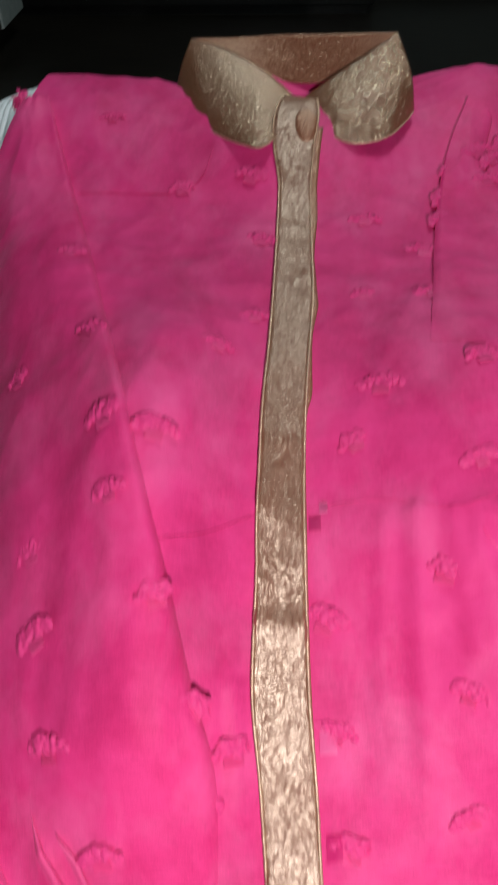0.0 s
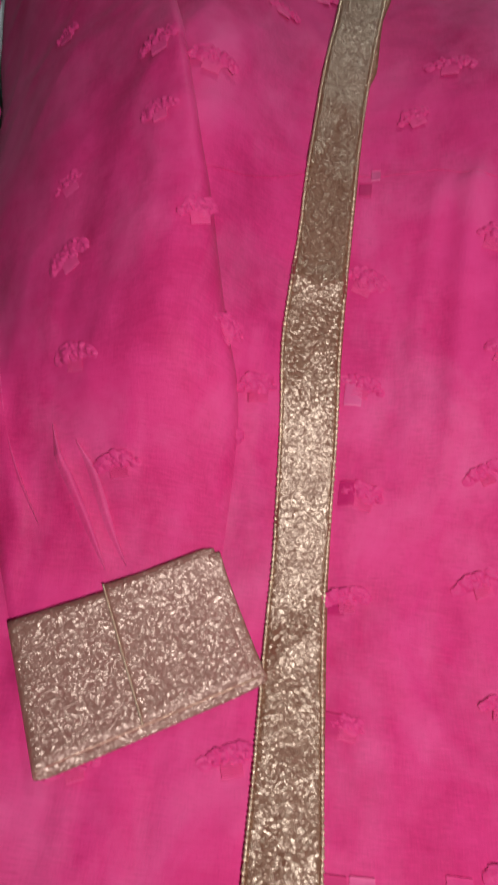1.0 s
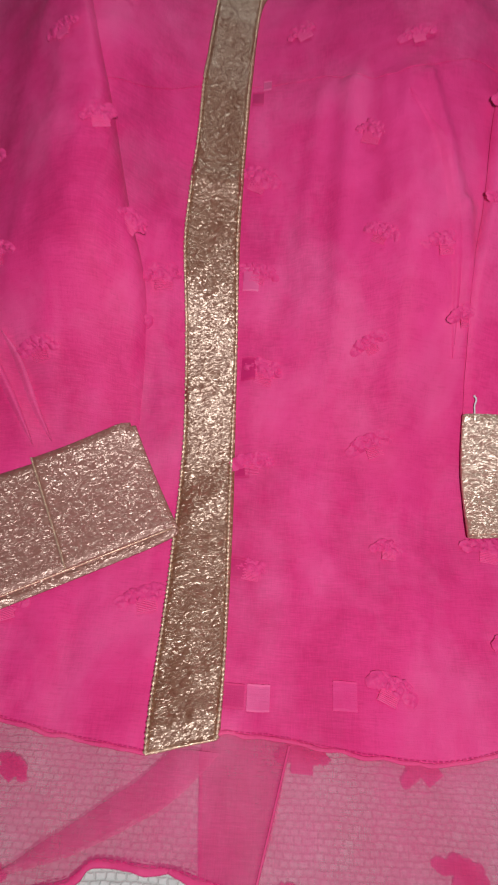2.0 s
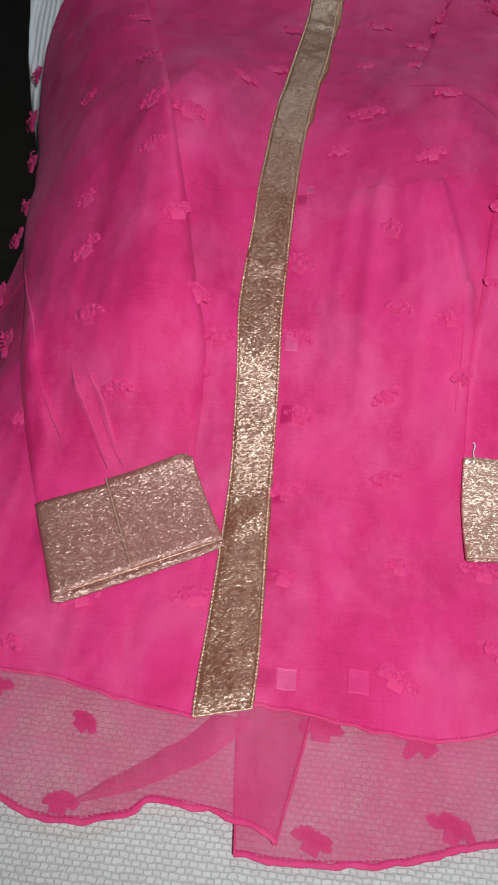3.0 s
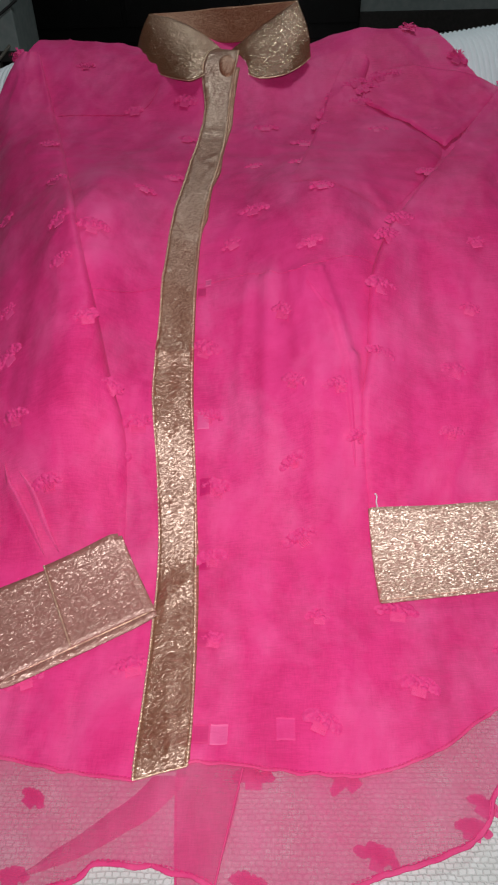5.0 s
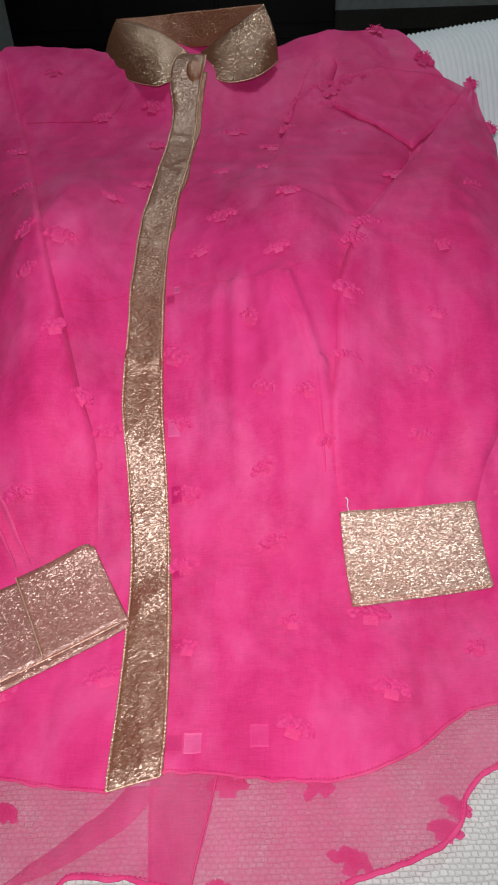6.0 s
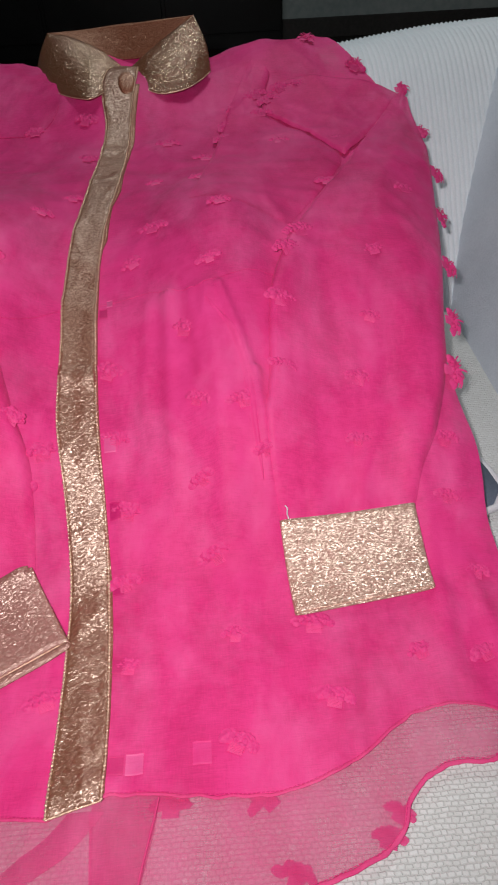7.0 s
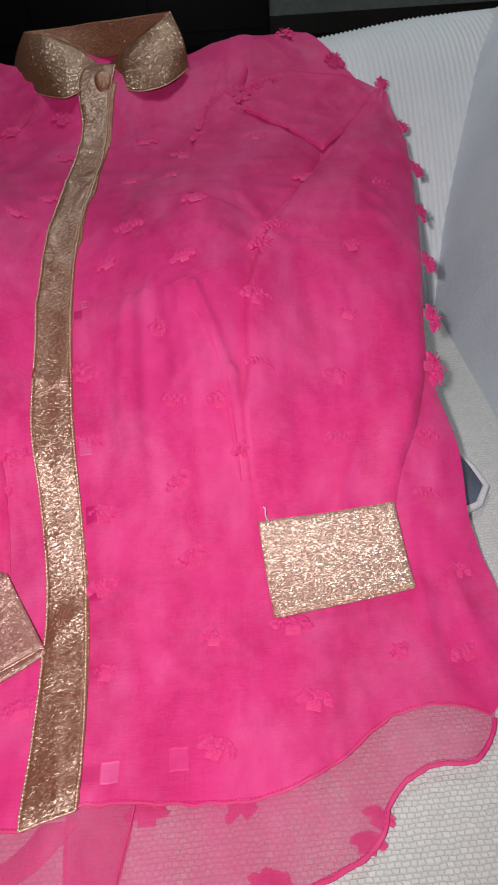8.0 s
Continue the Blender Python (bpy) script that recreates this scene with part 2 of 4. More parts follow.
def spline(pts, n):
    """n + 1 points at even steps along a smooth curve through pts."""
    p = [Vector(q if len(q) == 3 else (*q, 0)) for q in pts]
    dense = []
    for i in range(len(p) - 1):
        a, b, c, d = p[max(i - 1, 0)], p[i], p[i + 1], p[min(i + 2, len(p) - 1)]
        for k in range(24):
            t = k / 24
            dense.append(0.5 * (2 * b + (c - a) * t + (2 * a - 5 * b + 4 * c - d) * t * t + (3 * b - a - 3 * c + d) * t**3))
    dense.append(p[-1])
    run = [0.0]
    for a, b in zip(dense, dense[1:]):
        run.append(run[-1] + (b - a).length)
    out, j = [], 0
    for k in range(n + 1):
        s = run[-1] * k / n
        while j < len(run) - 2 and run[j + 1] < s:
            j += 1
        f = (s - run[j]) / max(run[j + 1] - run[j], 1e-9)
        out.append(dense[j].lerp(dense[j + 1], min(1.0, f)))
    return out


def coons(bottom, top, left, right, nu, nv):
    """Rows of points of a patch between four curves (left to right, bottom to top)."""
    b, t, l, r = spline(bottom, nu), spline(top, nu), spline(left, nv), spline(right, nv)
    rows = []
    for j in range(nv + 1):
        v = j / nv
        rows.append([(1 - v) * b[i] + v * t[i] + (1 - i / nu) * l[j] + i / nu * r[j]
                     - ((1 - i / nu) * (1 - v) * b[0] + i / nu * (1 - v) * b[nu] + (1 - i / nu) * v * t[0] + i / nu * v * t[nu])
                     for i in range(nu + 1)])
    return rows


def sheet(rows, closed=False):
    """A quad mesh from rows of points, with a UV in metres."""
    nv, nu = len(rows), len(rows[0])
    us, vs = [0.0], [0.0]
    for i in range(nu if closed else nu - 1):
        us.append(us[-1] + (rows[nv // 2][(i + 1) % nu] - rows[nv // 2][i]).length)
    for j in range(nv - 1):
        vs.append(vs[-1] + (rows[j + 1][nu // 2] - rows[j][nu // 2]).length)
    faces, uvs = [], []
    for j in range(nv - 1):
        for i in range(nu if closed else nu - 1):
            k = (i + 1) % nu
            faces.append((j * nu + i, j * nu + k, (j + 1) * nu + k, (j + 1) * nu + i))
            uvs += [(us[i], vs[j]), (us[i + 1], vs[j]), (us[i + 1], vs[j + 1]), (us[i], vs[j + 1])]
    me = bpy.data.meshes.new("sheet")
    me.from_pydata([tuple(p) for r in rows for p in r], [], faces)
    layer = me.uv_layers.new(name="UVMap")
    layer.data.foreach_set("uv", [c for uv in uvs for c in uv])
    me.polygons.foreach_set("use_smooth", [True] * len(faces))
    return me


def tube(path, radius, sides=7, taper=None, flat=1.0):
    rows = []
    for j, p in enumerate(path):
        d = (path[min(j + 1, len(path) - 1)] - path[max(j - 1, 0)]).normalized()
        side = d.cross(Vector((0, 0, 1)))
        side = side.normalized() if side.length > 1e-4 else Vector((1, 0, 0))
        up = side.cross(d)
        r = radius * (taper(j / max(len(path) - 1, 1)) if taper else 1)
        rows.append([p + r * (math.cos(a) * side + flat * math.sin(a) * up) for a in (2 * math.pi * k / sides for k in range(sides))])
    me = sheet(rows, True)
    return me


def box_mesh(size, centre, bevel=0.0, seg=2):
    bm = bmesh.new()
    bmesh.ops.create_cube(bm, size=1.0, matrix=Matrix.Translation(centre) @ Matrix.Diagonal((*size, 1)))
    if bevel:
        bmesh.ops.bevel(bm, geom=bm.edges[:], offset=bevel, segments=seg, profile=0.5, affect="EDGES")
    me = bpy.data.meshes.new("box")
    bm.to_mesh(me)
    bm.free()
    if bevel:
        me.polygons.foreach_set("use_smooth", [seg > 2] * len(me.polygons))
    return me


def part(name, me, mat, parent, label="", thick=0.0):
    """One mesh object under a thing or a part."""
    ob = new(name, me)
    me.materials.clear()
    for m in (mat if isinstance(mat, (list, tuple)) else [mat]):
        me.materials.append(m)
    ob.parent = parent
    if thick:
        mod = ob.modifiers.new("thickness", "SOLIDIFY")
        mod.thickness, mod.offset = thick, 0.0
    return tagged(ob, label)


def thing(name, label, category, at=(0, 0, 0), group="", kind=""):
    ob = new(name)
    ob.location = at
    ob.empty_display_size = 0.05
    return tagged(ob, label, category, group, kind)


def structure(name, me, mat, label, category):
    return tagged(part(name, me, mat, None), label, category, "", "structure")


# ---------------- how the cloth lies ----------------
PROFILE = [(-0.4, 0.438), (-0.14, 0.440), (-0.04, 0.444), (0.02, 0.450), (0.06, 0.462), (0.10, 0.486), (0.14, 0.516), (0.18, 0.547), (0.25, 0.588), (0.33, 0.632),
           (0.43, 0.669), (0.54, 0.685), (0.70, 0.694), (0.79, 0.719), (0.86, 0.742), (0.90, 0.747), (0.95, 0.744), (1.0, 0.722), (1.05, 0.67)]
# soft creases: from, to, height, half width
CREASES = [
    ((-0.225, 0.245), (-0.195, 0.155), 0.005, 0.006), ((-0.195, 0.155), (-0.165, 0.085), 0.005, 0.006),
    ((-0.140, 0.118), (-0.105, 0.070), 0.006, 0.007), ((0.103, 0.316), (0.094, 0.20), 0.0035, 0.006),
    ((0.126, 0.312), (0.122, 0.17), 0.0065, 0.008), ((0.150, 0.306), (0.158, 0.22), 0.004, 0.006),
    ((0.168, 0.306), (0.176, 0.10), 0.007, 0.012), ((0.183, 0.305), (0.213, 0.215), 0.007, 0.005),
    ((0.215, 0.215), (0.222, 0.130), 0.007, 0.006), ((0.10, 0.20), (0.11, 0.02), 0.003, 0.014),
    ((0.176, 0.12), (0.19, -0.05), 0.004, 0.016), ((-0.01, 0.21), (-0.005, 0.10), 0.004, 0.007),
    ((0.38, 0.03), (0.36, -0.07), 0.006, 0.012), ((0.41, 0.06), (0.425, -0.05), 0.006, 0.012),
    ((-0.12, -0.03), (-0.03, -0.06), 0.003, 0.012), ((-0.20, -0.02), (-0.14, -0.08), 0.004, 0.012),
]


def lie(x, y):
    """Height of the ground that the tunic follows: flat seat, cushion, top of the backrest."""
    z = hermite(PROFILE, y)
    w = step(0.06, 0.18, y) * (1 - step(0.37, 0.62, y))
    z += w * (0.042 * math.exp(-((x - 0.19) / 0.075) ** 2) + 0.045 * math.exp(-((x + 0.075) / 0.055) ** 2))
    z += 0.026 * math.exp(-((x - 0.055) / 0.09) ** 2 - ((y - 0.81) / 0.06) ** 2)
    z += (0.024 if x > 0 else 0.016) * step(0.1, 0.24, abs(x - 0.06)) * step(0.78, 0.93, y)
    e = max(0.0, abs(x - 0.13) - 0.25 - 0.13 * step(0.4, 0.85, y))
    return z - step(0, 0.25, y) * (5.5 * e * e if e < 0.12 else 0.0792 + 1.32 * (e - 0.12))


def ripple(x, y):
    """Wrinkles shared by all layers of the cloth."""
    h = 0.0026 * noise.noise(Vector((x * 11, y * 9, 3.1))) + 0.0014 * noise.noise(Vector((x * 26, y * 34, 7.7)))
    h += 0.0008 * noise.noise(Vector((x * 13, y * 60, 1.3))) * step(0.25, 0.4, y)
    h += 0.0016 * noise.noise(Vector((x * 75, y * 14, 5.3))) * (1 - step(0.26, 0.34, y))
    for k, (s, a) in enumerate(((8.0, 0.0026), (15.0, 0.0016), (31.0, 0.0006))):
        h += a * (1 - abs(noise.noise(Vector((x * s + 3 * k, y * s * 0.8, 11.0 + k)))) * 1.6) ** 5 if a else 0
    for (ax, ay), (bx, by), top, wide in CREASES:
        dx, dy = bx - ax, by - ay
        t = max(0.0, min(1.0, ((x - ax) * dx + (y - ay) * dy) / (dx * dx + dy * dy)))
        d2 = (x - ax - t * dx) ** 2 + (y - ay - t * dy) ** 2
        if d2 < 9 * wide * wide:
            h += top * math.exp(-d2 / (wide * wide)) * (0.6 + 0.4 * (1 - t))
    return h


def on_cloth(x, y, up=0.0):
    return Vector((x, y, lie(x, y) + ripple(x, y) + up))


def drape(rows, up, swell=None):
    """Lays a flat patch on the ground; swell(u, v) is added to its height."""
    nv, nu = len(rows) - 1, len(rows[0]) - 1
    return [[on_cloth(p.x, p.y, up + (swell(i / nu, j / nv) if swell else 0)) for i, p in enumerate(r)] for j, r in enumerate(rows)]


def edge(d, w):
    d = min(d / w, 1.0)
    return math.sqrt(max(0.0, 1 - (1 - d) ** 2))


# ---------------- the room ----------------
structure("floor", box_mesh((7, 8.2, 0.1), (0.4, 2.0, -0.05)), FLOOR, "very dark smooth floor", "floor")
structure("wall_north", box_mesh((7, 0.12, 2.6), (0.4, 5.06, 1.3)), WALL, "stained grey-green plaster wall behind the sofa", "wall")
structure("wall_south", box_mesh((7, 0.12, 2.6), (0.4, -2.06, 1.3)), WALL, "plain grey-green plaster wall", "wall")
structure("wall_west", box_mesh((0.12, 7.0, 2.6), (-3.06, 1.5, 1.3)), WALL, "plain grey-green plaster wall", "wall")
structure("wall_east", box_mesh((0.12, 7.0, 2.6), (3.86, 1.5, 1.3)), WALL, "plain grey-green plaster wall", "wall")
structure("ceiling", box_mesh((7, 8.2, 0.1), (0.4, 2.0, 2.65)), CEILING, "plain white ceiling", "ceiling")
structure("baseboard", box_mesh((7, 0.02, 0.12), (0.4, 4.985, 0.06), 0.004), SKIRTING, "dark wooden baseboard along the wall", "baseboard")

cabinet = thing("cabinet", "wide black lacquered cabinet standing against the wall", "cabinet", (-0.37, 4.75, 0))
part("body", box_mesh((2.16, 0.42, 1.5), (0, 0, 0.80), 0.006), BLACK, cabinet)
for k in range(3):
    door = part("door", box_mesh((0.70, 0.02, 1.36), (-0.72 + 0.72 * k, -0.222, 0.82), 0.004), BLACK, cabinet)
    part("handle", box_mesh((0.012, 0.02, 0.16), (-0.44 + 0.72 * k, -0.243, 0.9), 0.004), SKIRTING, door, "slim dark handle")
part("plinth", box_mesh((2.10, 0.36, 0.05), (0, 0.02, 0.025)), BLACK, cabinet)

sideboard = thing("sideboard", "stained grey-green painted sideboard on short legs", "sideboard", (-1.96, 3.92, 0))
part("body", box_mesh((1.60, 0.40, 0.72), (0, 0, 0.50), 0.006), WALL, sideboard)
part("bottom_rail", box_mesh((1.58, 0.03, 0.05), (0, -0.20, 0.165), 0.004), SKIRTING, sideboard, "dark bottom rail")
for sx in (0.54, -0.66):
    for sy in (-0.16, 0.16):
        part("leg", box_mesh((0.05, 0.05, 0.142), (sx, sy, 0.071), 0.006), PALE_WOOD, sideboard, "pale wooden leg")
cable = tagged(part("cable", tube(spline([(-1.66, 3.705, 0.62), (-1.56, 3.705, 0.36), (-1.47, 3.705, 0.27), (-1.42, 3.703, 0.20), (-1.40, 3.695, 0.02)], 40), 0.009), RUBBER, None),
               "dark cable hanging down the sideboard", "cable")
cable_b = tagged(part("cable", tube(spline([(-1.47, 3.704, 0.285), (-1.38, 3.704, 0.28), (-1.27, 3.704, 0.33), (-1.12, 3.704, 0.42)], 30), 0.007), RUBBER, None),
                 "dark cable looped across the sideboard", "cable")
cord = tagged(part("cord", tube(spline([(-2.0, 3.66, 0.008), (-1.75, 3.60, 0.05), (-1.55, 3.62, 0.115), (-1.36, 3.66, 0.10), (-1.28, 3.69, 0.15), (-1.20, 3.70, 0.22)], 40), 0.008), CABLE_PALE, None),
              "pale thin cord running along the sideboard", "cord")

# ---------------- the sofa ----------------
sofa = thing("sofa", "white fabric sofa with ribbed backrest and woven seat", "sofa", (0.2, 0.3, 0))
sofa_off = Vector((0.2, 0.3, 0))


def local(rows, off=sofa_off):
    return [[p - off for p in r] for r in rows]


def seat_cushion():
    x0, x1, y0, y1, top, low = -0.29, 0.60, -0.42, 0.66, 0.4365, 0.29
    rows, n = [], 64
    ring = []
    for k in range(n):
        a = 2 * math.pi * k / n
        c, s = math.cos(a), math.sin(a)
        ring.append((math.copysign(abs(c) ** 0.16, c), math.copysign(abs(s) ** 0.16, s)))
    for f, z in ((0.96, low), (0.99, low + 0.01), (1.0, low + 0.03), (1.0, top - 0.04), (0.992, top - 0.016), (0.978, top - 0.005), (0.955, top), (0.7, top + 0.0006), (0.35, top + 0.0006), (0.02, top + 0.0006)):
        rows.append([Vector(((x0 + x1) / 2 + (x1 - x0) / 2 * f * cx, (y0 + y1) / 2 + (y1 - y0) / 2 * f * cy, z)) for cx, cy in ring])
    return sheet(local(rows), True)


part("seat_cushion", seat_cushion(), SEAT, sofa, "cream basket-weave seat cushion")
part("base", box_mesh((0.86, 1.14, 0.23), (0.155 - 0.2, 0.155 - 0.3, 0.175), 0.02, 3), GREY, sofa, "grey upholstered base")
for fx, fy in ((-0.2, -0.34), (0.5, -0.34), (-0.2, 0.6), (0.5, 0.6)):
    part("foot", box_mesh((0.05, 0.05, 0.06), (fx - 0.2, fy - 0.3, 0.03), 0.006), SKIRTING, sofa)

BACK = [(0.0, 0.575, 0.30), (0.06, 0.60, 0.43), (0.2, 0.68, 0.53), (0.4, 0.80, 0.645), (0.55, 0.89, 0.71), (0.66, 0.95, 0.733), (0.75, 1.0, 0.738),
        (0.83, 1.06, 0.725), (0.9, 1.11, 0.68), (1.0, 1.15, 0.30)]


def backrest(x):
    """The profile of the backrest at x: rounded down at its open end, rising towards the arm."""
    d = max(0.0, min(1.0, (x + 0.398) / 0.16))
    f = math.sqrt(max(0.0, 1 - (1 - d) ** 2))
    rise = 0.044 * step(0.25, 0.75, x) - 0.016 * math.exp(-((x - 0.02) / 0.16) ** 2)
    out = []
    for s, y, z in BACK:
        k = step(0.45, 0.72, z)
        out.append(Vector((x, 0.93 + (y - 0.93) * (0.25 + 0.75 * f), 0.665 + (z + rise * k - 0.665) * f)))
    return out


def backrest_mesh():
    rows, n, pitch = [], 640, 0.0085
    for k in range(n + 1):
        x = -0.398 + 1.383 * k / n
        pts = spline(backrest(x), 40)
        rib = 0.0016 * math.cos(2 * math.pi * x / pitch)
        line = []
        for j, p in enumerate(pts):
            d = (pts[min(j + 1, 40)] - pts[max(j - 1, 0)]).normalized()
            line.append(p + Vector((0, -d.z, d.y)) * (rib + 0.004 * noise.noise(Vector((x * 5, j * 0.2, 2)))))
        rows.append(line)
    return sheet(local(rows))


part("backrest", backrest_mesh(), RIBBED, sofa, "ribbed white backrest")


def armrest_mesh():
    """Flared arm, leaning outwards from the seat."""
    prof = [(0.58, 0.20), (0.560, 0.40), (0.562, 0.45), (0.596, 0.57), (0.650, 0.70), (0.70, 0.765), (0.80, 0.80), (0.90, 0.79), (0.95, 0.74), (0.97, 0.60), (0.97, 0.20)]
    sec = spline([(x, 0, z) for x, z in prof], 48)
    rows = []
    for k in range(61):
        v = k / 60
        y = -0.42 + 1.42 * v
        f = edge(v, 0.05)
        rows.append([Vector((0.80 + (p.x - 0.80) * (0.85 + 0.15 * f), y, 0.2 + (p.z - 0.2) * (0.9 + 0.1 * f) + 0.003 * noise.noise(Vector((p.x * 9, y * 6, p.z * 9))))) for p in sec])
    rows.insert(0, [Vector((0.80 + (p.x - 0.80) * 0.1, -0.415, 0.3 + (p.z - 0.2) * 0.3)) for p in rows[0]])
    return sheet(local(rows))


part("armrest", armrest_mesh(), GREY, sofa, "flared grey fabric armrest")

# ---------------- the cushion under the tunic ----------------
PILLOW = [(-0.20, 0.14), (0.14, 0.135), (0.473, 0.152), (0.474, 0.30), (0.472, 0.60), (0.14, 0.64), (-0.22, 0.62), (-0.235, 0.38), (-0.20, 0.14)]


def pillow_mesh():
    rim = spline(PILLOW, 72)[:-1]
    mid = Vector((0.13, 0.38, 0))
    top, low = [], []
    for k in range(15):
        f = math.sin(math.pi / 2 * k / 14)
        ring_top, ring_low = [], []
        for p in rim:
            q = mid.lerp(p, f)
            h = (1 - f**6) * max(0.0, lie(q.x, q.y) - 0.014 - 0.447)
            ring_top.append(Vector((q.x, q.y, 0.446 + h)))
            ring_low.append(Vector((q.x, q.y, 0.4375 + 0.008 * f)))
        top.append(ring_top)
        low.append(ring_low)
    return sheet(low + top[::-1], True), [p + Vector((0, 0, 0.4455)) for p in rim]


pillow_me, pillow_rim = pillow_mesh()
pillow = thing("cushion", "slate blue cushion with white edge under the tunic", "cushion", (0, 0, 0))
part("cover", pillow_me, BLUE, pillow)
part("piping", tube(pillow_rim + [pillow_rim[0]], 0.0045), WHITE_EDGE, pillow, "wide white edging")

# ---------------- the tunic ----------------
tunic = thing("tunic", "bright pink sheer tunic with rose-gold brocade trim, laid on the sofa", "tunic", (0, 0, 0))

HEM_FRONT_L = [(-0.310, -0.100), (-0.220, -0.112), (-0.151, -0.124), (-0.103, -0.125), (-0.054, -0.134), (0.007, -0.143), (0.016, -0.143)]
HEM_FRONT_R = [(0.053, -0.129), (0.097, -0.130), (0.147, -0.136), (0.206, -0.137), (0.265, -0.118), (0.309, -0.089), (0.342, -0.077), (0.381, -0.078), (0.407, -0.090)]
HEM_BACK_L = [(-0.310, -0.185), (-0.200, -0.195), (-0.118, -0.213), (-0.090, -0.222), (-0.060, -0.224), (-0.022, -0.215), (-0.007, -0.204), (0.018, -0.205), (0.043, -0.207), (0.077, -0.216), (0.083, -0.221)]
HEM_BACK_R = [(0.056, -0.230), (0.090, -0.231), (0.130, -0.228), (0.169, -0.222), (0.210, -0.209), (0.244, -0.200), (0.273, -0.190), (0.295, -0.172), (0.304, -0.152), (0.322, -0.136), (0.348, -0.125), (0.381, -0.126), (0.403, -0.106), (0.410, -0.092)]
SEAM_L = [(-0.300, 0.290), (-0.160, 0.278), (-0.065, 0.286), (-0.009, 0.315), (0.011, 0.322)]
SEAM_R = [(0.034, 0.330), (0.060, 0.331), (0.100, 0.331), (0.161, 0.309), (0.237, 0.330), (0.330, 0.310), (0.432, 0.295)]

def settle(u, v):
    return -0.0006 * (1 - step(0.0, 0.07, v))


back_left = part("back_panel", sheet(drape(coons(HEM_BACK_L, [(-0.31, 0.05), (0.11, 0.05)], [(-0.31, -0.185), (-0.31, 0.05)], [(0.083, -0.221), (0.103, -0.131), (0.11, 0.05)], 90, 56), 0.0052)),
                 SHEER, tunic, "sheer longer back hem showing the seat through it")
back_right = part("back_panel", sheet(drape(coons(HEM_BACK_R, [(0.05, 0.05), (0.42, 0.05)], [(0.056, -0.230), (0.048, -0.14), (0.05, 0.05)], [(0.410, -0.092), (0.425, -0.04), (0.42, 0.05)], 90, 56), 0.0036)),
                  SHEER, tunic, "sheer longer back hem showing the seat through it")
front_left = part("front_panel", sheet(drape(coons(HEM_FRONT_L, SEAM_L, [(-0.31, -0.10), (-0.32, 0.1), (-0.30, 0.29)], [(0.016, -0.143), (0.02, 0), (0.016, 0.1), (0.012, 0.2), (0.011, 0.322)], 84, 100), 0.0065, settle)), PINK, tunic)
front_right = part("front_panel", sheet(drape(coons(HEM_FRONT_R, SEAM_R, [(0.053, -0.129), (0.045, 0), (0.036, 0.15), (0.031, 0.25), (0.034, 0.330)],
                   [(0.407, -0.090), (0.447, -0.05), (0.455, 0.03), (0.445, 0.10), (0.448, 0.165), (0.436, 0.215), (0.43, 0.25), (0.432, 0.295)], 100, 110), 0.0065, settle)), PINK, tunic)
yoke_left = part("yoke", sheet(drape(coons(SEAM_L, [(-0.24, 1.06), (-0.1, 1.06), (0.09, 1.06)],
                 [(-0.30, 0.29), (-0.262, 0.36), (-0.280, 0.50), (-0.308, 0.62), (-0.312, 0.70), (-0.285, 0.78), (-0.268, 0.86), (-0.25, 0.95), (-0.24, 1.06)],
                 [(0.011, 0.322), (0.03, 0.46), (0.042, 0.6), (0.055, 0.75), (0.088, 0.86), (0.09, 1.06)], 76, 150), 0.0058)), PINK, tunic, "smooth pink chest and shoulder")
yoke_right = part("yoke", sheet(drape(coons(SEAM_R, [(0.06, 1.06), (0.2, 1.06), (0.38, 1.06)],
                  [(0.034, 0.330), (0.036, 0.45), (0.045, 0.6), (0.052, 0.75), (0.060, 0.86), (0.06, 1.06)],
                  [(0.432, 0.295), (0.45, 0.374), (0.468, 0.47), (0.480, 0.544), (0.488, 0.627), (0.489, 0.70), (0.483, 0.75), (0.432, 0.853), (0.40, 0.93), (0.38, 1.06)], 90, 150), 0.0065)), PINK, tunic, "smooth pink chest and shoulder")


def sleeve_swell(u, v):
    return (0.25 + 0.75 * step(0, 0.14, v)) * (0.013 - 0.005 * v) * edge(min(u, 1 - u), 0.055) + 0.003 * noise.noise(Vector((u * 5, v * 9, 4.4)))


SLV_L_OUT = [(-0.160, 0.027), (-0.201, 0.127), (-0.231, 0.237), (-0.272, 0.367), (-0.281, 0.435), (-0.299, 0.517), (-0.320, 0.589), (-0.333, 0.663), (-0.332, 0.712), (-0.302, 0.771), (-0.287, 0.823), (-0.270, 0.863)]
SLV_L_IN = [(-0.022, 0.083), (-0.022, 0.156), (-0.038, 0.203), (-0.058, 0.269), (-0.083, 0.348), (-0.152, 0.595), (-0.192, 0.727), (-0.226, 0.832), (-0.238, 0.869)]
SLV_R_IN = [(0.228, 0.102), (0.221, 0.167), (0.229, 0.220), (0.238, 0.301), (0.256, 0.360), (0.282, 0.417), (0.364, 0.563), (0.433, 0.697), (0.464, 0.747), (0.482, 0.772)]
SLV_R_OUT = [(0.369, 0.113), (0.382, 0.144), (0.403, 0.178), (0.429, 0.248), (0.438, 0.303), (0.453, 0.374), (0.473, 0.470), (0.484, 0.544), (0.495, 0.627), (0.495, 0.697), (0.495, 0.760)]
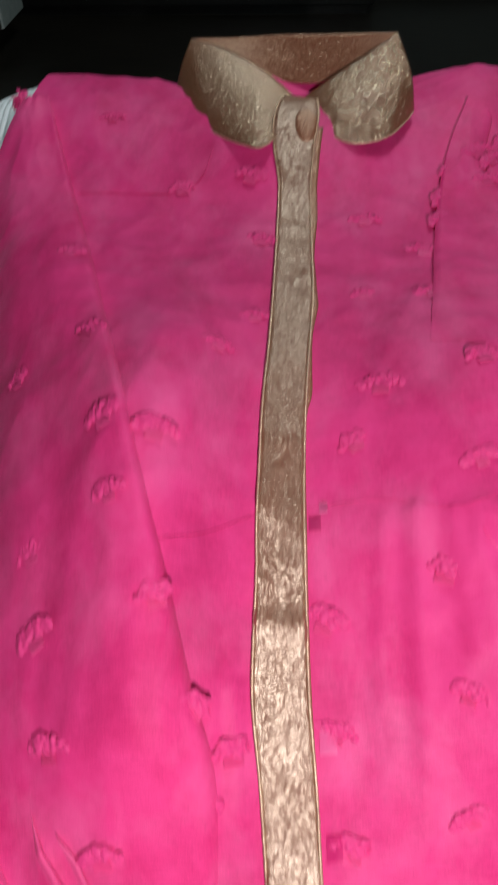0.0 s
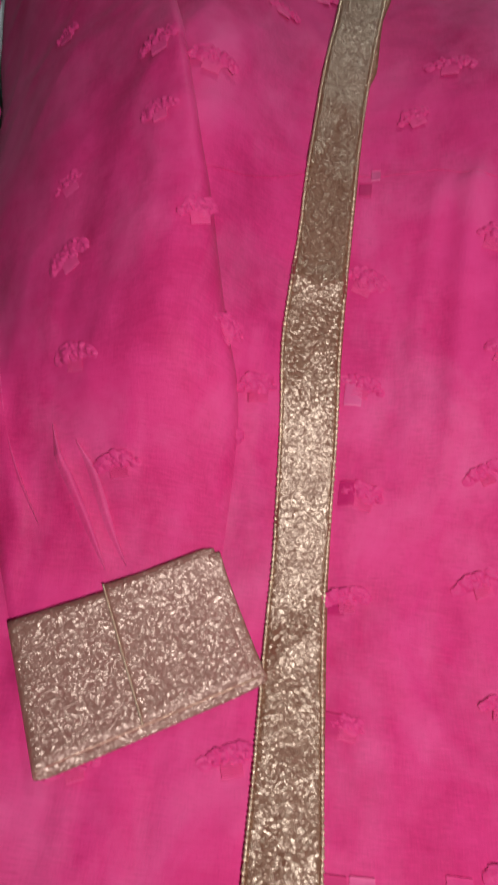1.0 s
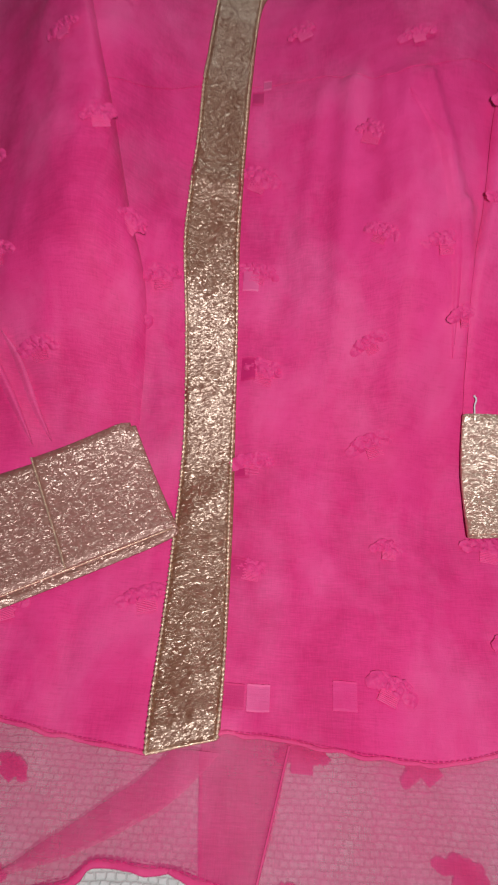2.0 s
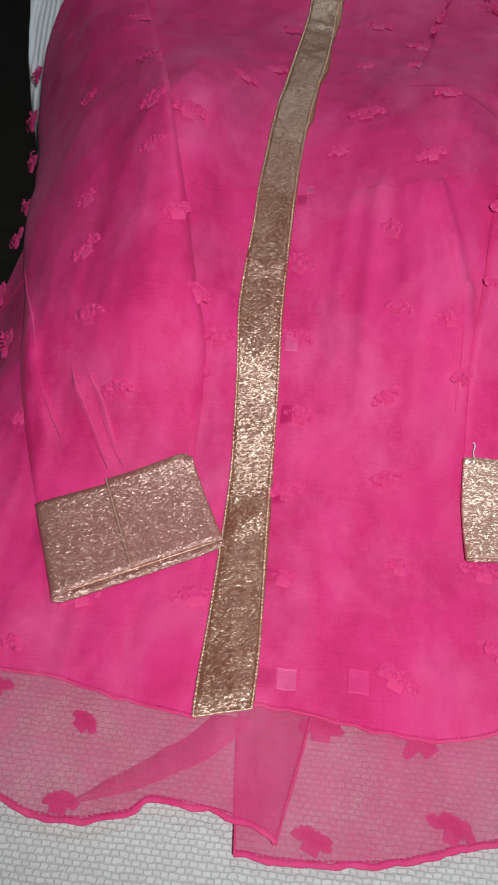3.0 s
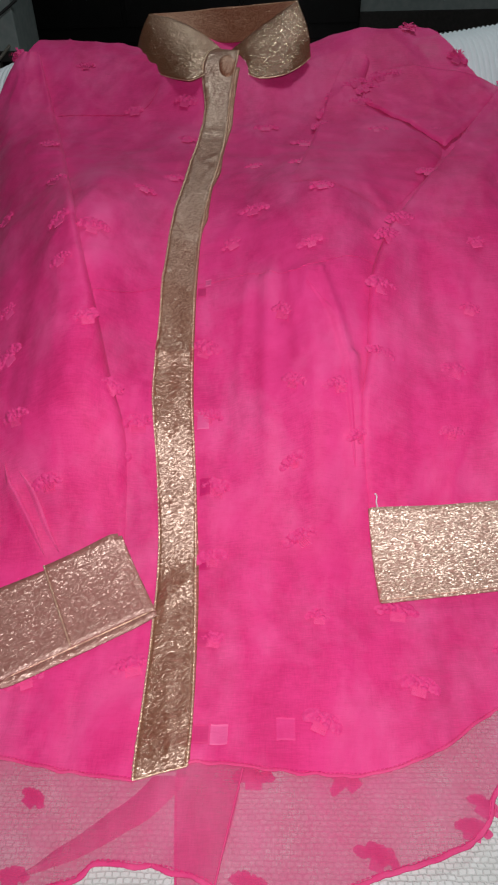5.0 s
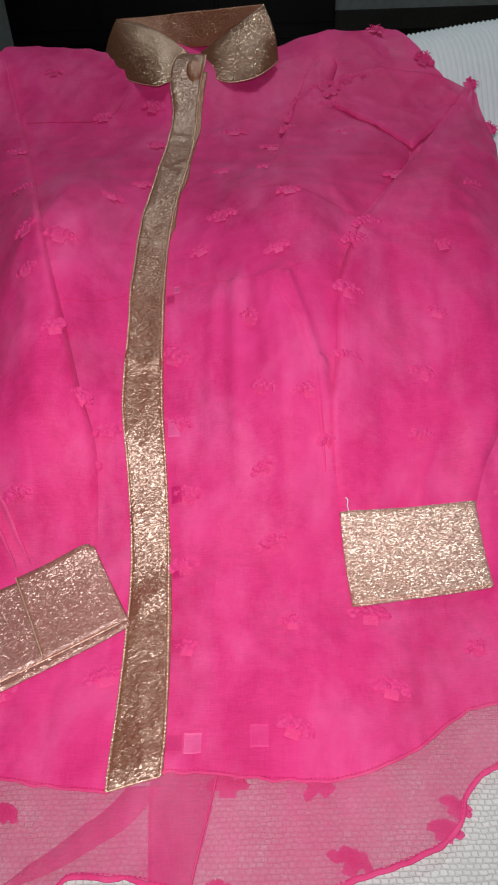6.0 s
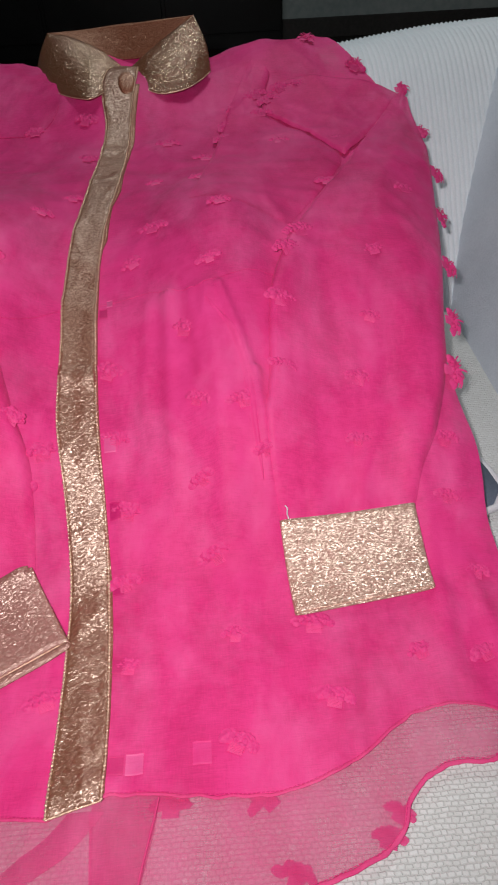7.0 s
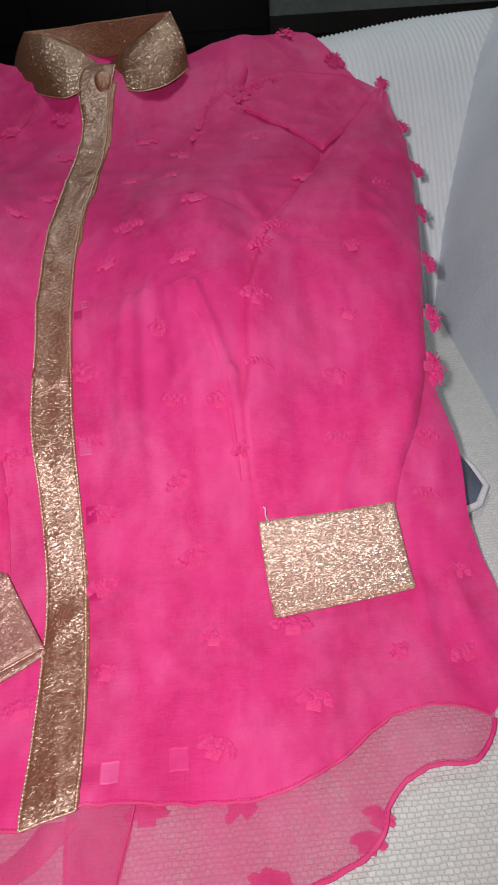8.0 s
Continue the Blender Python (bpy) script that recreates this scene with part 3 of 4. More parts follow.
sleeve_left = part("sleeve", sheet(drape(coons([SLV_L_OUT[0], SLV_L_IN[0]], [SLV_L_OUT[-1], SLV_L_IN[-1]], SLV_L_OUT, SLV_L_IN, 44, 170), 0.0080, sleeve_swell)), PINK, tunic, "long pink sleeve folded inwards")
sleeve_right = part("sleeve", sheet(drape(coons([SLV_R_IN[0], SLV_R_OUT[0]], [SLV_R_IN[-1], SLV_R_OUT[-1]], SLV_R_IN, SLV_R_OUT, 44, 150), 0.0080, sleeve_swell)), PINK, tunic, "long pink sleeve folded inwards")
part("sleeve_cap", sheet(drape(coons([(0.271, 0.751), (0.331, 0.683), (0.370, 0.597)], [(0.288, 0.810), (0.331, 0.822), (0.383, 0.818), (0.452, 0.802), (0.488, 0.772)],
     [(0.271, 0.751), (0.276, 0.785), (0.288, 0.810)], [(0.370, 0.597), (0.437, 0.70), (0.488, 0.772)], 50, 50), 0.0080,
     lambda u, v: 0.0030 + 0.0045 * edge(min(u, 1 - u), 0.05) * edge(min(v, 1 - v), 0.05))), PINK, tunic, "gathered pink shoulder cap")
part("armhole_fold", sheet(drape(coons([(0.155, 0.46), (0.21, 0.44), (0.272, 0.415)], [(0.262, 0.86), (0.290, 0.835)],
     [(0.155, 0.46), (0.168, 0.52), (0.220, 0.757), (0.262, 0.86)], [(0.272, 0.415), (0.364, 0.585), (0.329, 0.680), (0.272, 0.748), (0.290, 0.835)], 44, 80), 0.0072,
     lambda u, v: (0.0035 + 0.0045 * edge(u, 0.03)) * edge(1 - u, 0.3) * step(0.0, 0.35, v))), PINK, tunic)

# where the long back hem is turned over on itself
for owner, low, high, up in ((back_left, [(-0.062, -0.214), (-0.020, -0.200), (0.030, -0.172), (0.060, -0.140)], [(-0.060, -0.211), (-0.022, -0.183), (0.010, -0.160), (0.030, -0.140)], 0.0062),):
    part("turned_fold", sheet(drape(coons(low, high, [low[0], high[0]], [low[-1], high[-1]], 40, 8), up, lambda u, v: 0.0016 * math.sin(math.pi * v))), SHEER, owner)

# pressed pleats of the sleeve, where the cloth lies double along a sharp fold
PALE_FOLD = pink_cloth("pale_doubled_gauze", (0.74, 0.035, 0.21), (0.88, 0.10, 0.34), 0.9, 0.2)


def pleat(line, wide, up, owner, mat):
    pts = spline(line, 60)
    rows = []
    for j, p in enumerate(pts):
        v = j / 60
        d = (pts[min(j + 1, 60)] - pts[max(j - 1, 0)]).normalized()
        side = Vector((d.y, -d.x, 0)) * wide * max(0.04, math.sin(math.pi * v) ** 0.7)
        rows.append([on_cloth(p.x + side.x * (u - 0.5), p.y + side.y * (u - 0.5), up + 0.0022 * math.sin(math.pi * min(1, u * 1.15))) for u in (0, 0.15, 0.35, 0.6, 0.85, 1)])
    part("pleat", sheet(rows), mat, owner)


pleat([(-0.243, 0.285), (-0.222, 0.232), (-0.202, 0.189), (-0.178, 0.127), (-0.150, 0.084)], 0.0045, 0.0195, sleeve_left, PALE_FOLD)
pleat([(-0.149, 0.140), (-0.140, 0.118), (-0.126, 0.100), (-0.100, 0.062)], 0.0065, 0.0195, sleeve_left, PALE_FOLD)
pleat([(-0.130, 0.128), (-0.116, 0.112), (-0.100, 0.085), (-0.086, 0.066)], 0.006, 0.0195, sleeve_left, PALE_FOLD)
pleat([(0.168, 0.290), (0.190, 0.262), (0.203, 0.225), (0.209, 0.170), (0.214, 0.130)], 0.009, 0.0066, front_right, PINK)

# rolled hems and seams
for name, line, up, r in (("rolled_hem", HEM_FRONT_L, 0.0064, 0.0014), ("rolled_hem", HEM_FRONT_R, 0.0064, 0.0014), ("rolled_hem", HEM_BACK_L, 0.0049, 0.0021), ("rolled_hem", HEM_BACK_R, 0.0033, 0.0021)):
    pts = [on_cloth(p.x, p.y + 0.0022 * noise.noise(Vector((p.x * 70, 2, 5))), up) for p in spline(line, 160)]
    hem = part(name, tube(pts, r, 8, lambda v: 1 + 0.45 * noise.noise(Vector((v * 60, 1, 1))), 0.28), HEM, tunic)
    verts, faces = [], []
    inner = [on_cloth(p.x, p.y + r * 1.1, up + 0.0011) for p in spline(line, 300)]
    for k in range(0, 298, 3):
        a, c = inner[k], inner[k + 2]
        s = (c - a).cross(Vector((0, 0, 1))).normalized() * 0.0004
        verts += [tuple(a - s), tuple(a + s), tuple(c + s), tuple(c - s)]
        faces.append(tuple(range(len(verts) - 4, len(verts))))
    me = bpy.data.meshes.new("stitching")
    me.from_pydata(verts, [], faces)
    part("stitching", me, STITCH, hem, "row of small darker stitches")
for line in (SEAM_L, SEAM_R, [(-0.190, 0.737), (-0.140, 0.735), (-0.089, 0.734), (-0.056, 0.750), (-0.040, 0.790)]):
    part("seam", tube([on_cloth(p.x, p.y + 0.0008 * noise.noise(Vector((p.x * 90, 1, 2))), 0.0066) for p in spline(line, 140)], 0.0011, 6, lambda v: 0.8 + 0.4 * noise.noise(Vector((v * 70, 3, 1))), 0.5), PINK, tunic)
part("seam", tube([on_cloth(p.x, p.y, 0.0054) for p in spline([(0.083, -0.222), (0.103, -0.133)], 40)], 0.0009, 5), HEM, tunic)
part("seam", tube([on_cloth(p.x, p.y, 0.0038) for p in spline([(0.056, -0.231), (0.048, -0.14)], 40)], 0.0009, 5), HEM, tunic)

# brocade placket down the front
PK_L = [(0.014, -0.145), (0.013, -0.106), (0.014, -0.053), (0.014, -0.000), (0.014, 0.047), (0.0135, 0.090), (0.009, 0.150), (0.0035, 0.198), (0.0035, 0.230), (0.0065, 0.280), (0.0070, 0.316),
        (0.0095, 0.362), (0.0125, 0.412), (0.0185, 0.470), (0.0235, 0.536), (0.0290, 0.620), (0.0345, 0.715), (0.0345, 0.742), (0.0300, 0.780), (0.031, 0.812), (0.043, 0.866)]
PK_R = [(0.057, -0.133), (0.058, -0.098), (0.057, -0.056), (0.055, -0.010), (0.053, 0.032), (0.051, 0.087), (0.0485, 0.148), (0.0445, 0.198), (0.0437, 0.225), (0.0435, 0.273), (0.0440, 0.331),
        (0.0465, 0.385), (0.0510, 0.440), (0.0565, 0.490), (0.0615, 0.540), (0.0660, 0.620), (0.0690, 0.700), (0.0705, 0.735), (0.0760, 0.780), (0.0820, 0.812), (0.083, 0.866)]


# folds across the band: where along it, slant, height, half width
BAND_FOLDS = [(0.245, 0.01, 0.0026, 0.010), (0.385, 0.012, 0.0030, 0.008), (0.418, -0.02, 0.0010, 0.012), (0.47, 0.03, 0.0012, 0.014), (0.515, 0.035, 0.0015, 0.014),
              (0.565, 0.03, 0.0012, 0.014), (0.68, 0.02, 0.0008, 0.016), (0.87, 0.04, 0.0016, 0.014)]


def band_swell(u, v):
    """A flat band that buckles: shallow folds across it, one sharp step where it bends over the cushion, creases near its foot."""
    h = 0.0022 * edge(min(u, 1 - u), 0.06) + 0.0011 * noise.noise(Vector((u * 2, v * 26, 9.1)))
    for at, lean, high, wide in BAND_FOLDS:
        d = (v + lean * (u - 0.5) - at) / wide
        h += high * math.exp(-d * d)
    return h + 0.0013 * math.exp(-(((u - 0.62 + 2.6 * (v - 0.02)) / 0.07) ** 2)) * (1 - step(0.03, 0.08, v))


placket = part("placket", sheet(drape(coons([PK_L[0], PK_R[0]], [PK_L[-1], PK_R[-1]], PK_L, PK_R, 18, 200), 0.0085, band_swell)), GOLD, tunic, "rose-gold brocade front band", 0.0012)
for line in (PK_L, PK_R):
    part("edge_cord", tube([on_cloth(p.x, p.y, 0.0104) for p in spline(line, 900)], 0.0013, 5, lambda v: 0.85 + 0.5 * math.sin(v * 1900) + 0.4 * noise.noise(Vector((v * 300, 7, 1)))), GOLD_EDGE, placket, "beaded gold edge stitching")
part("edge_cord", tube([on_cloth(p.x, p.y, 0.0104) for p in spline([PK_L[0], PK_R[0]], 30)], 0.0010, 5), GOLD_EDGE, placket, "beaded gold edge stitching")
UNDER_R = [(0.0590, -0.127), (0.0585, -0.055), (0.0560, 0.033), (0.0510, 0.124), (0.0455, 0.232), (0.0475, 0.385), (0.0545, 0.425), (0.0555, 0.445), (0.0585, 0.490), (0.0660, 0.530), (0.0665, 0.545), (0.0685, 0.620), (0.0760, 0.690), (0.0780, 0.735), (0.0830, 0.775), (0.0870, 0.800)]
UNDER_L = [(p[0] - 0.02, p[1]) for p in UNDER_R]
part("under_placket", sheet(drape(coons([UNDER_L[0], UNDER_R[0]], [UNDER_L[-1], UNDER_R[-1]], UNDER_L, UNDER_R, 6, 150), 0.0076)), GOLD_INNER, tunic, "darker brocade underlap", 0.001)


# collar
def collar_patch(bottom, top, left, right, swell, nu=40, nv=16):
    rows = coons(bottom, top, left, right, nu, nv)
    return [[p + Vector((0, -0.5, 0.85)) * (swell * math.sin(math.pi * i / nu) * math.sin(math.pi * j / nv) + 0.0008 * noise.noise(p * 45)) for i, p in enumerate(r)] for j, r in enumerate(rows)]


LT, RT, MID = (-0.073, 0.995, 0.797), (0.177, 0.899, 0.827), (0.0635, 0.877, 0.758)
collar = part("collar", sheet(collar_patch([(-0.070, 0.993, 0.793), (-0.02, 0.955, 0.780), (0.038, 0.930, 0.767), (0.092, 0.905, 0.772), (0.135, 0.90, 0.797), (0.175, 0.897, 0.822)],
              [LT, (-0.01, 0.985, 0.801), (0.05, 0.965, 0.809), (0.11, 0.935, 0.817), RT], [(-0.070, 0.993, 0.793), LT], [(0.175, 0.897, 0.822), RT], 0.0)), GOLD_INNER, tunic, "stand-up collar of rose-gold brocade", 0.0018)
LEAF_L = [(-0.093, 0.925, 0.742), (-0.075, 0.874, 0.742), (-0.049, 0.834, 0.743), (-0.025, 0.800, 0.744), (-0.004, 0.776, 0.746), (0.014, 0.763, 0.748), (0.032, 0.785, 0.750), (0.048, 0.825, 0.754), (0.0625, 0.872, 0.757)]
LEAF_R = [(0.0645, 0.872, 0.757), (0.079, 0.837, 0.754), (0.096, 0.801, 0.748), (0.117, 0.785, 0.744), (0.142, 0.783, 0.746), (0.163, 0.793, 0.749), (0.183, 0.819, 0.753), (0.197, 0.843, 0.758)]
leaf_left = part("collar_leaf", sheet(collar_patch(LEAF_L, [LT, (-0.028, 0.958, 0.795), (0.022, 0.917, 0.781), MID], [LEAF_L[0], (-0.086, 0.958, 0.772), LT], [LEAF_L[-1], MID], 0.0045, 60, 24)),
                 GOLD_LEAF, collar, "shimmering pointed collar leaf", 0.0018)
leaf_right = part("collar_leaf", sheet(collar_patch(LEAF_R, [MID, (0.102, 0.882, 0.784), (0.142, 0.889, 0.808), RT], [LEAF_R[0], MID], [LEAF_R[-1], (0.193, 0.868, 0.792), RT], 0.0045, 60, 24)),
                  GOLD_LEAF, collar, "shimmering pointed collar leaf", 0.0018)
for leaf, line in ((leaf_left, LEAF_L), (leaf_right, LEAF_R)):
    part("edge_cord", tube([p + Vector((0, -0.001, 0.001)) for p in spline(line, 240)], 0.0008, 5, lambda v: 0.85 + 0.4 * math.sin(v * 520)), GOLD_EDGE, leaf, "fine gold edge stitching")


part("neck_lining", sheet(collar_patch([(-0.045, 0.915, 0.738), (0.01, 0.880, 0.738), (0.066, 0.864, 0.742), (0.12, 0.872, 0.744), (0.158, 0.885, 0.752)],
     [(-0.060, 0.988, 0.796), (-0.02, 0.958, 0.783), (0.038, 0.933, 0.770), (0.096, 0.928, 0.772), (0.135, 0.923, 0.798), (0.170, 0.917, 0.821)],
     [(-0.045, 0.915, 0.738), (-0.060, 0.988, 0.796)], [(0.158, 0.885, 0.752), (0.170, 0.917, 0.821)], 0.0, 24, 8)), PINK, tunic, "pink inside of the neck", 0.0008)


def button_mesh(x, y, r, up):
    """A cloth-covered button lying flat on the band."""
    rows = []
    for f, z in ((1.0, -0.004), (0.96, 0.0004), (0.8, 0.0016), (0.5, 0.0023), (0.05, 0.0026)):
        ring = [(x + r * f * math.cos(a), y + 1.7 * r * f * math.sin(a)) for a in (2 * math.pi * k / 24 for k in range(24))]
        rows.append([on_cloth(px, py, up + z) for px, py in ring])
    return sheet(rows, True)


part("button", button_mesh(0.067, 0.800, 0.0125, 0.0125), GOLD_INNER, tunic, "cloth-covered neck button")


# cuffs: flattened brocade tubes, open towards the hem
def cuff_mesh(tl, tr, br, bl, high=0.009, lip=0.05):
    rows, n = [], 56
    for j in range(19):
        v = j / 18
        line = []
        for k in range(n):
            a = 2 * math.pi * k / n
            c, s = math.cos(a), math.sin(a)
            u = 0.5 + 0.5 * math.copysign(abs(c) ** 0.2, c)
            h = 0.5 + 0.5 * math.copysign(abs(s) ** 0.7, s)
            v = j / 18 - lip * (1 - h) * (1 - j / 18) ** 3
            x = (1 - v) * ((1 - u) * bl[0] + u * br[0]) + v * ((1 - u) * tl[0] + u * tr[0])
            y = (1 - v) * ((1 - u) * bl[1] + u * br[1]) + v * ((1 - u) * tl[1] + u * tr[1])
            wave = 0.0007 * noise.noise(Vector((x * 40, y * 40, h * 3)))
            line.append(Vector((x, y, lie(x, y) + 0.0115 + wave + high * h * (0.75 + 0.25 * (1 - v)))))
        rows.append(line)
    return sheet(rows, True)


CL = ((-0.159, 0.024), (-0.024, 0.082), (0.016, 0.010), (-0.118, -0.064))
CR = ((0.227, 0.101), (0.367, 0.112), (0.373, 0.036), (0.233, 0.020))
cuff_left = part("cuff", cuff_mesh(*CL), GOLD_CUFF_DIM, sleeve_left, "wide rose-gold brocade cuff", 0.0012)
cuff_right = part("cuff", cuff_mesh(*CR, 0.007, 0.0), GOLD_CUFF_LIT, sleeve_right, "wide gold brocade cuff, coloured paler to look lit", 0.0012)


def cuff_point(c, u, v, up):
    x = (1 - v) * ((1 - u) * c[3][0] + u * c[2][0]) + v * ((1 - u) * c[0][0] + u * c[1][0])
    y = (1 - v) * ((1 - u) * c[3][1] + u * c[2][1]) + v * ((1 - u) * c[0][1] + u * c[1][1])
    return Vector((x, y, lie(x, y) + up))


lap = [[cuff_point(CL, 0.45 + 0.53 * i / 24, 1.045 * j / 16, 0.0188 + 0.0028 * (1 - j / 16) - 0.004 * max(0, i / 24 - 0.9) * 10) for i in range(25)] for j in range(17)]
part("cuff_overlap", sheet(lap), GOLD_CUFF_DIM, cuff_left, "", 0.0012)
part("edge_cord", tube([r[0] + Vector((0, 0, 0.001)) for r in lap], 0.0009, 5), GOLD_EDGE, cuff_left)
for cuff, c in ((cuff_left, CL), (cuff_right, CR)):
    hi = 0.0188 if c is CL else 0.0175
    part("edge_cord", tube([cuff_point(c, 0.012 + 0.976 * k / 40, 0.995, hi - 0.0025) for k in range(41)], 0.0011, 5), GOLD_EDGE, cuff)
    part("edge_cord", tube([cuff_point(c, 0.012 + 0.976 * k / 40, 0.005, hi) for k in range(41)], 0.0011, 5), GOLD_EDGE, cuff)


# ---------------- fringed tufts ----------------
def tuft_mesh(seed, frayed, fluff=TUFT):
    """A woven square with a crumpled cap of cut threads on its upper side; frayed: with loose ends that stand out."""
    rnd = random.Random(seed)
    verts, faces, mats = [], [], []
    w, h = 0.008 + 0.003 * rnd.random(), 0.007
    for k in range(8):
        y = -h + h * k / 8
        b = len(verts)
        for dx in (-w / 2, w / 2):
            verts += [(dx, y, 0.0003), (dx, y + h / 18, 0.0008), (dx, y + h / 9, 0.0003)]
        faces += [(b, b + 3, b + 4, b + 1), (b + 1, b + 4, b + 5, b + 2)]
        mats += [1, 1]
    sx, sy, cy = 0.0095 * rnd.uniform(0.85, 1.2), 0.0050 * rnd.uniform(0.8, 1.25), 0.0005
    off = Vector((seed * 1.7, seed * 0.9, 0))
    count = rnd.choice((12, 13, 15))
    for p in range(count):
        a = math.radians(178 - 176 * (p + rnd.uniform(-0.3, 0.3)) / (count - 1))
        reach = (1.0, 0.62, 0.85, 0.3)[p % 4]
        px, py, r = reach * sx * math.cos(a), cy + reach * sy * math.sin(a) * 1.1 - 0.001, rnd.uniform(0.0026, 0.0046)
        high, n = rnd.uniform(0.0007, 0.0014), 14
        b = len(verts)
        verts.append((px, py, high))
        for ring in (1, 2, 3):
            f = ring / 3
            for k in range(n):
                q = 2 * math.pi * k / n
                lump = 1 + 0.30 * noise.noise(off + Vector((p * 3 + math.cos(q), math.sin(q), 1))) + 0.28 * noise.noise(off + Vector((p * 5 + 3 * math.cos(q), 3 * math.sin(q), 4)))
                x, y = px + r * f * lump * math.cos(q), py + 0.8 * r * f * lump * math.sin(q)
                z = high * (1 - f * f) + 0.0017 * noise.noise(off + Vector((x * 520, y * 520, 3))) * (1 - 0.6 * f) + 0.0009 * f * f * max(0, math.sin(q))
                verts.append((x, y, max(z, -0.0004)))
        for k in range(n):
            faces.append((b, b + 1 + k, b + 1 + (k + 1) % n))
            mats.append(0)
            for ring in range(2):
                i, j = b + 1 + ring * n + k, b + 1 + ring * n + (k + 1) % n
                faces.append((i, i + n, j + n, j))
                mats.append(0)
    for k in range(16 if frayed else 0):
        a = math.radians(90 + rnd.uniform(-95, 95))
        x, y = sx * 0.75 * math.cos(a) * rnd.random(), cy + sy * 0.75 * math.sin(a) * rnd.random()
        length, wide, curl = rnd.uniform(0.005, 0.010), rnd.uniform(0.0005, 0.0010), rnd.uniform(-1.6, 1.6)
        b, m, top = len(verts), 4, rnd.uniform(0.0015, 0.0032)
        for j in range(m + 1):
            t = j / m
            nx, ny = -math.sin(a), math.cos(a)
            z = 0.0006 + top * math.sin(math.pi * min(1, 0.2 + 0.7 * t))
            ww = wide * (1 - 0.4 * t)
            verts += [(x - nx * ww, y - ny * ww, z), (x + nx * ww, y + ny * ww, z + 0.0003)]
            x, y = x + math.cos(a) * length / m, y + math.sin(a) * length / m
            a += curl / m
        for j in range(m):
            faces.append((b + 2 * j, b + 2 * j + 1, b + 2 * j + 3, b + 2 * j + 2))
            mats.append(0)
    me = bpy.data.meshes.new("tuft")
    me.from_pydata(verts, [], faces)
    me.polygons.foreach_set("material_index", mats)
    me.polygons.foreach_set("use_smooth", [True] * len(faces))
    me.materials.append(fluff)
    me.materials.append(TUFT_PATCH)
    return me


TUFT_FLAT = [tuft_mesh(40 + k, False) for k in range(8)]
TUFT_THIN = [tuft_mesh(20 + k, False, TUFT_VEILED) for k in range(6)]
TUFT_FRAYED = [tuft_mesh(70 + k, True) for k in range(6)]
pick = random.Random(5)


def tufts(owner, spots, up, turn=0.0, size=1.3, spread=28, meshes=TUFT_FLAT, tall=1.6):
    for x, y in spots:
        e = 0.004
        n = Vector(((lie(x - e, y) - lie(x + e, y)) / (2 * e), (lie(x, y - e) - lie(x, y + e)) / (2 * e), 1)).normalized()
        ob = new("tuft", pick.choice(meshes))
        ob.parent = owner
        q = Vector((0, 0, 1)).rotation_difference(n).to_matrix().to_4x4()
        s = size * pick.uniform(0.85, 1.2)
        ob.matrix_basis = Matrix.Translation(on_cloth(x, y, up)) @ q @ pose(0, 0, 0, 0, 0, turn + pick.uniform(-spread, spread)) @ Matrix.Diagonal((s, s, s * tall, 1))


tufts(front_left, [(-0.032, 0.140), (-0.001, -0.041), (-0.097, -0.055), (-0.195, 0.112), (-0.253, 0.226), (-0.150, -0.105), (-0.011, 0.174)], 0.0068)
tufts(front_right, [(0.144, 0.273), (0.153, 0.198), (0.063, 0.188), (0.072, 0.126), (0.067, 0.066), (0.151, 0.137), (0.160, 0.084), (0.174, 0.008), (0.073, -0.014), (0.200, 0.189), (0.220, 0.150),
                    (0.259, -0.062), (0.170, -0.094), (0.250, 0.014), (0.345, -0.023), (0.404, -0.029), (0.420, 0.051), (0.405, 0.121), (0.411, 0.170), (0.058, 0.254)], 0.0068)
tufts(yoke_left, [(0.016, 0.648), (0.007, 0.516), (-0.069, 0.362), (-0.024, 0.468), (-0.073, 0.740), (0.005, 0.749), (-0.161, 0.847)], 0.0068)
tufts(yoke_right, [(0.110, 0.549), (0.126, 0.682), (0.085, 0.377), (0.111, 0.425), (0.174, 0.342), (0.190, 0.431)], 0.0068)
tufts(yoke_right, [(0.192, 0.433), (0.181, 0.624), (0.172, 0.540)], 0.0068)
tufts(yoke_right, [(0.287, 0.656), (0.334, 0.514)], 0.0128)
tufts(yoke_right, [(0.287, 0.780), (0.367, 0.653), (0.330, 0.808)], 0.0138)
tufts(yoke_right, [(0.268, 0.742), (0.276, 0.770), (0.262, 0.785), (0.300, 0.800)], 0.0155, 0, 1.5, 70)
tufts(yoke_right, [(0.205, 0.675), (0.214, 0.715), (0.228, 0.755)], 0.0125, 60, 1.2, 40)
tufts(sleeve_left, [(-0.174, 0.606), (-0.110, 0.373), (-0.100, 0.313), (-0.063, 0.245), (-0.155, 0.241), (-0.035, 0.191), (-0.136, 0.172), (-0.099, 0.116), (-0.166, 0.298), (-0.205, 0.463), (-0.135, 0.475)], 0.0185)
tufts(sleeve_right, [(0.427, 0.488), (0.365, 0.369), (0.280, 0.391), (0.348, 0.286), (0.249, 0.292), (0.244, 0.220), (0.325, 0.223), (0.316, 0.165), (0.263, 0.359)], 0.0185)
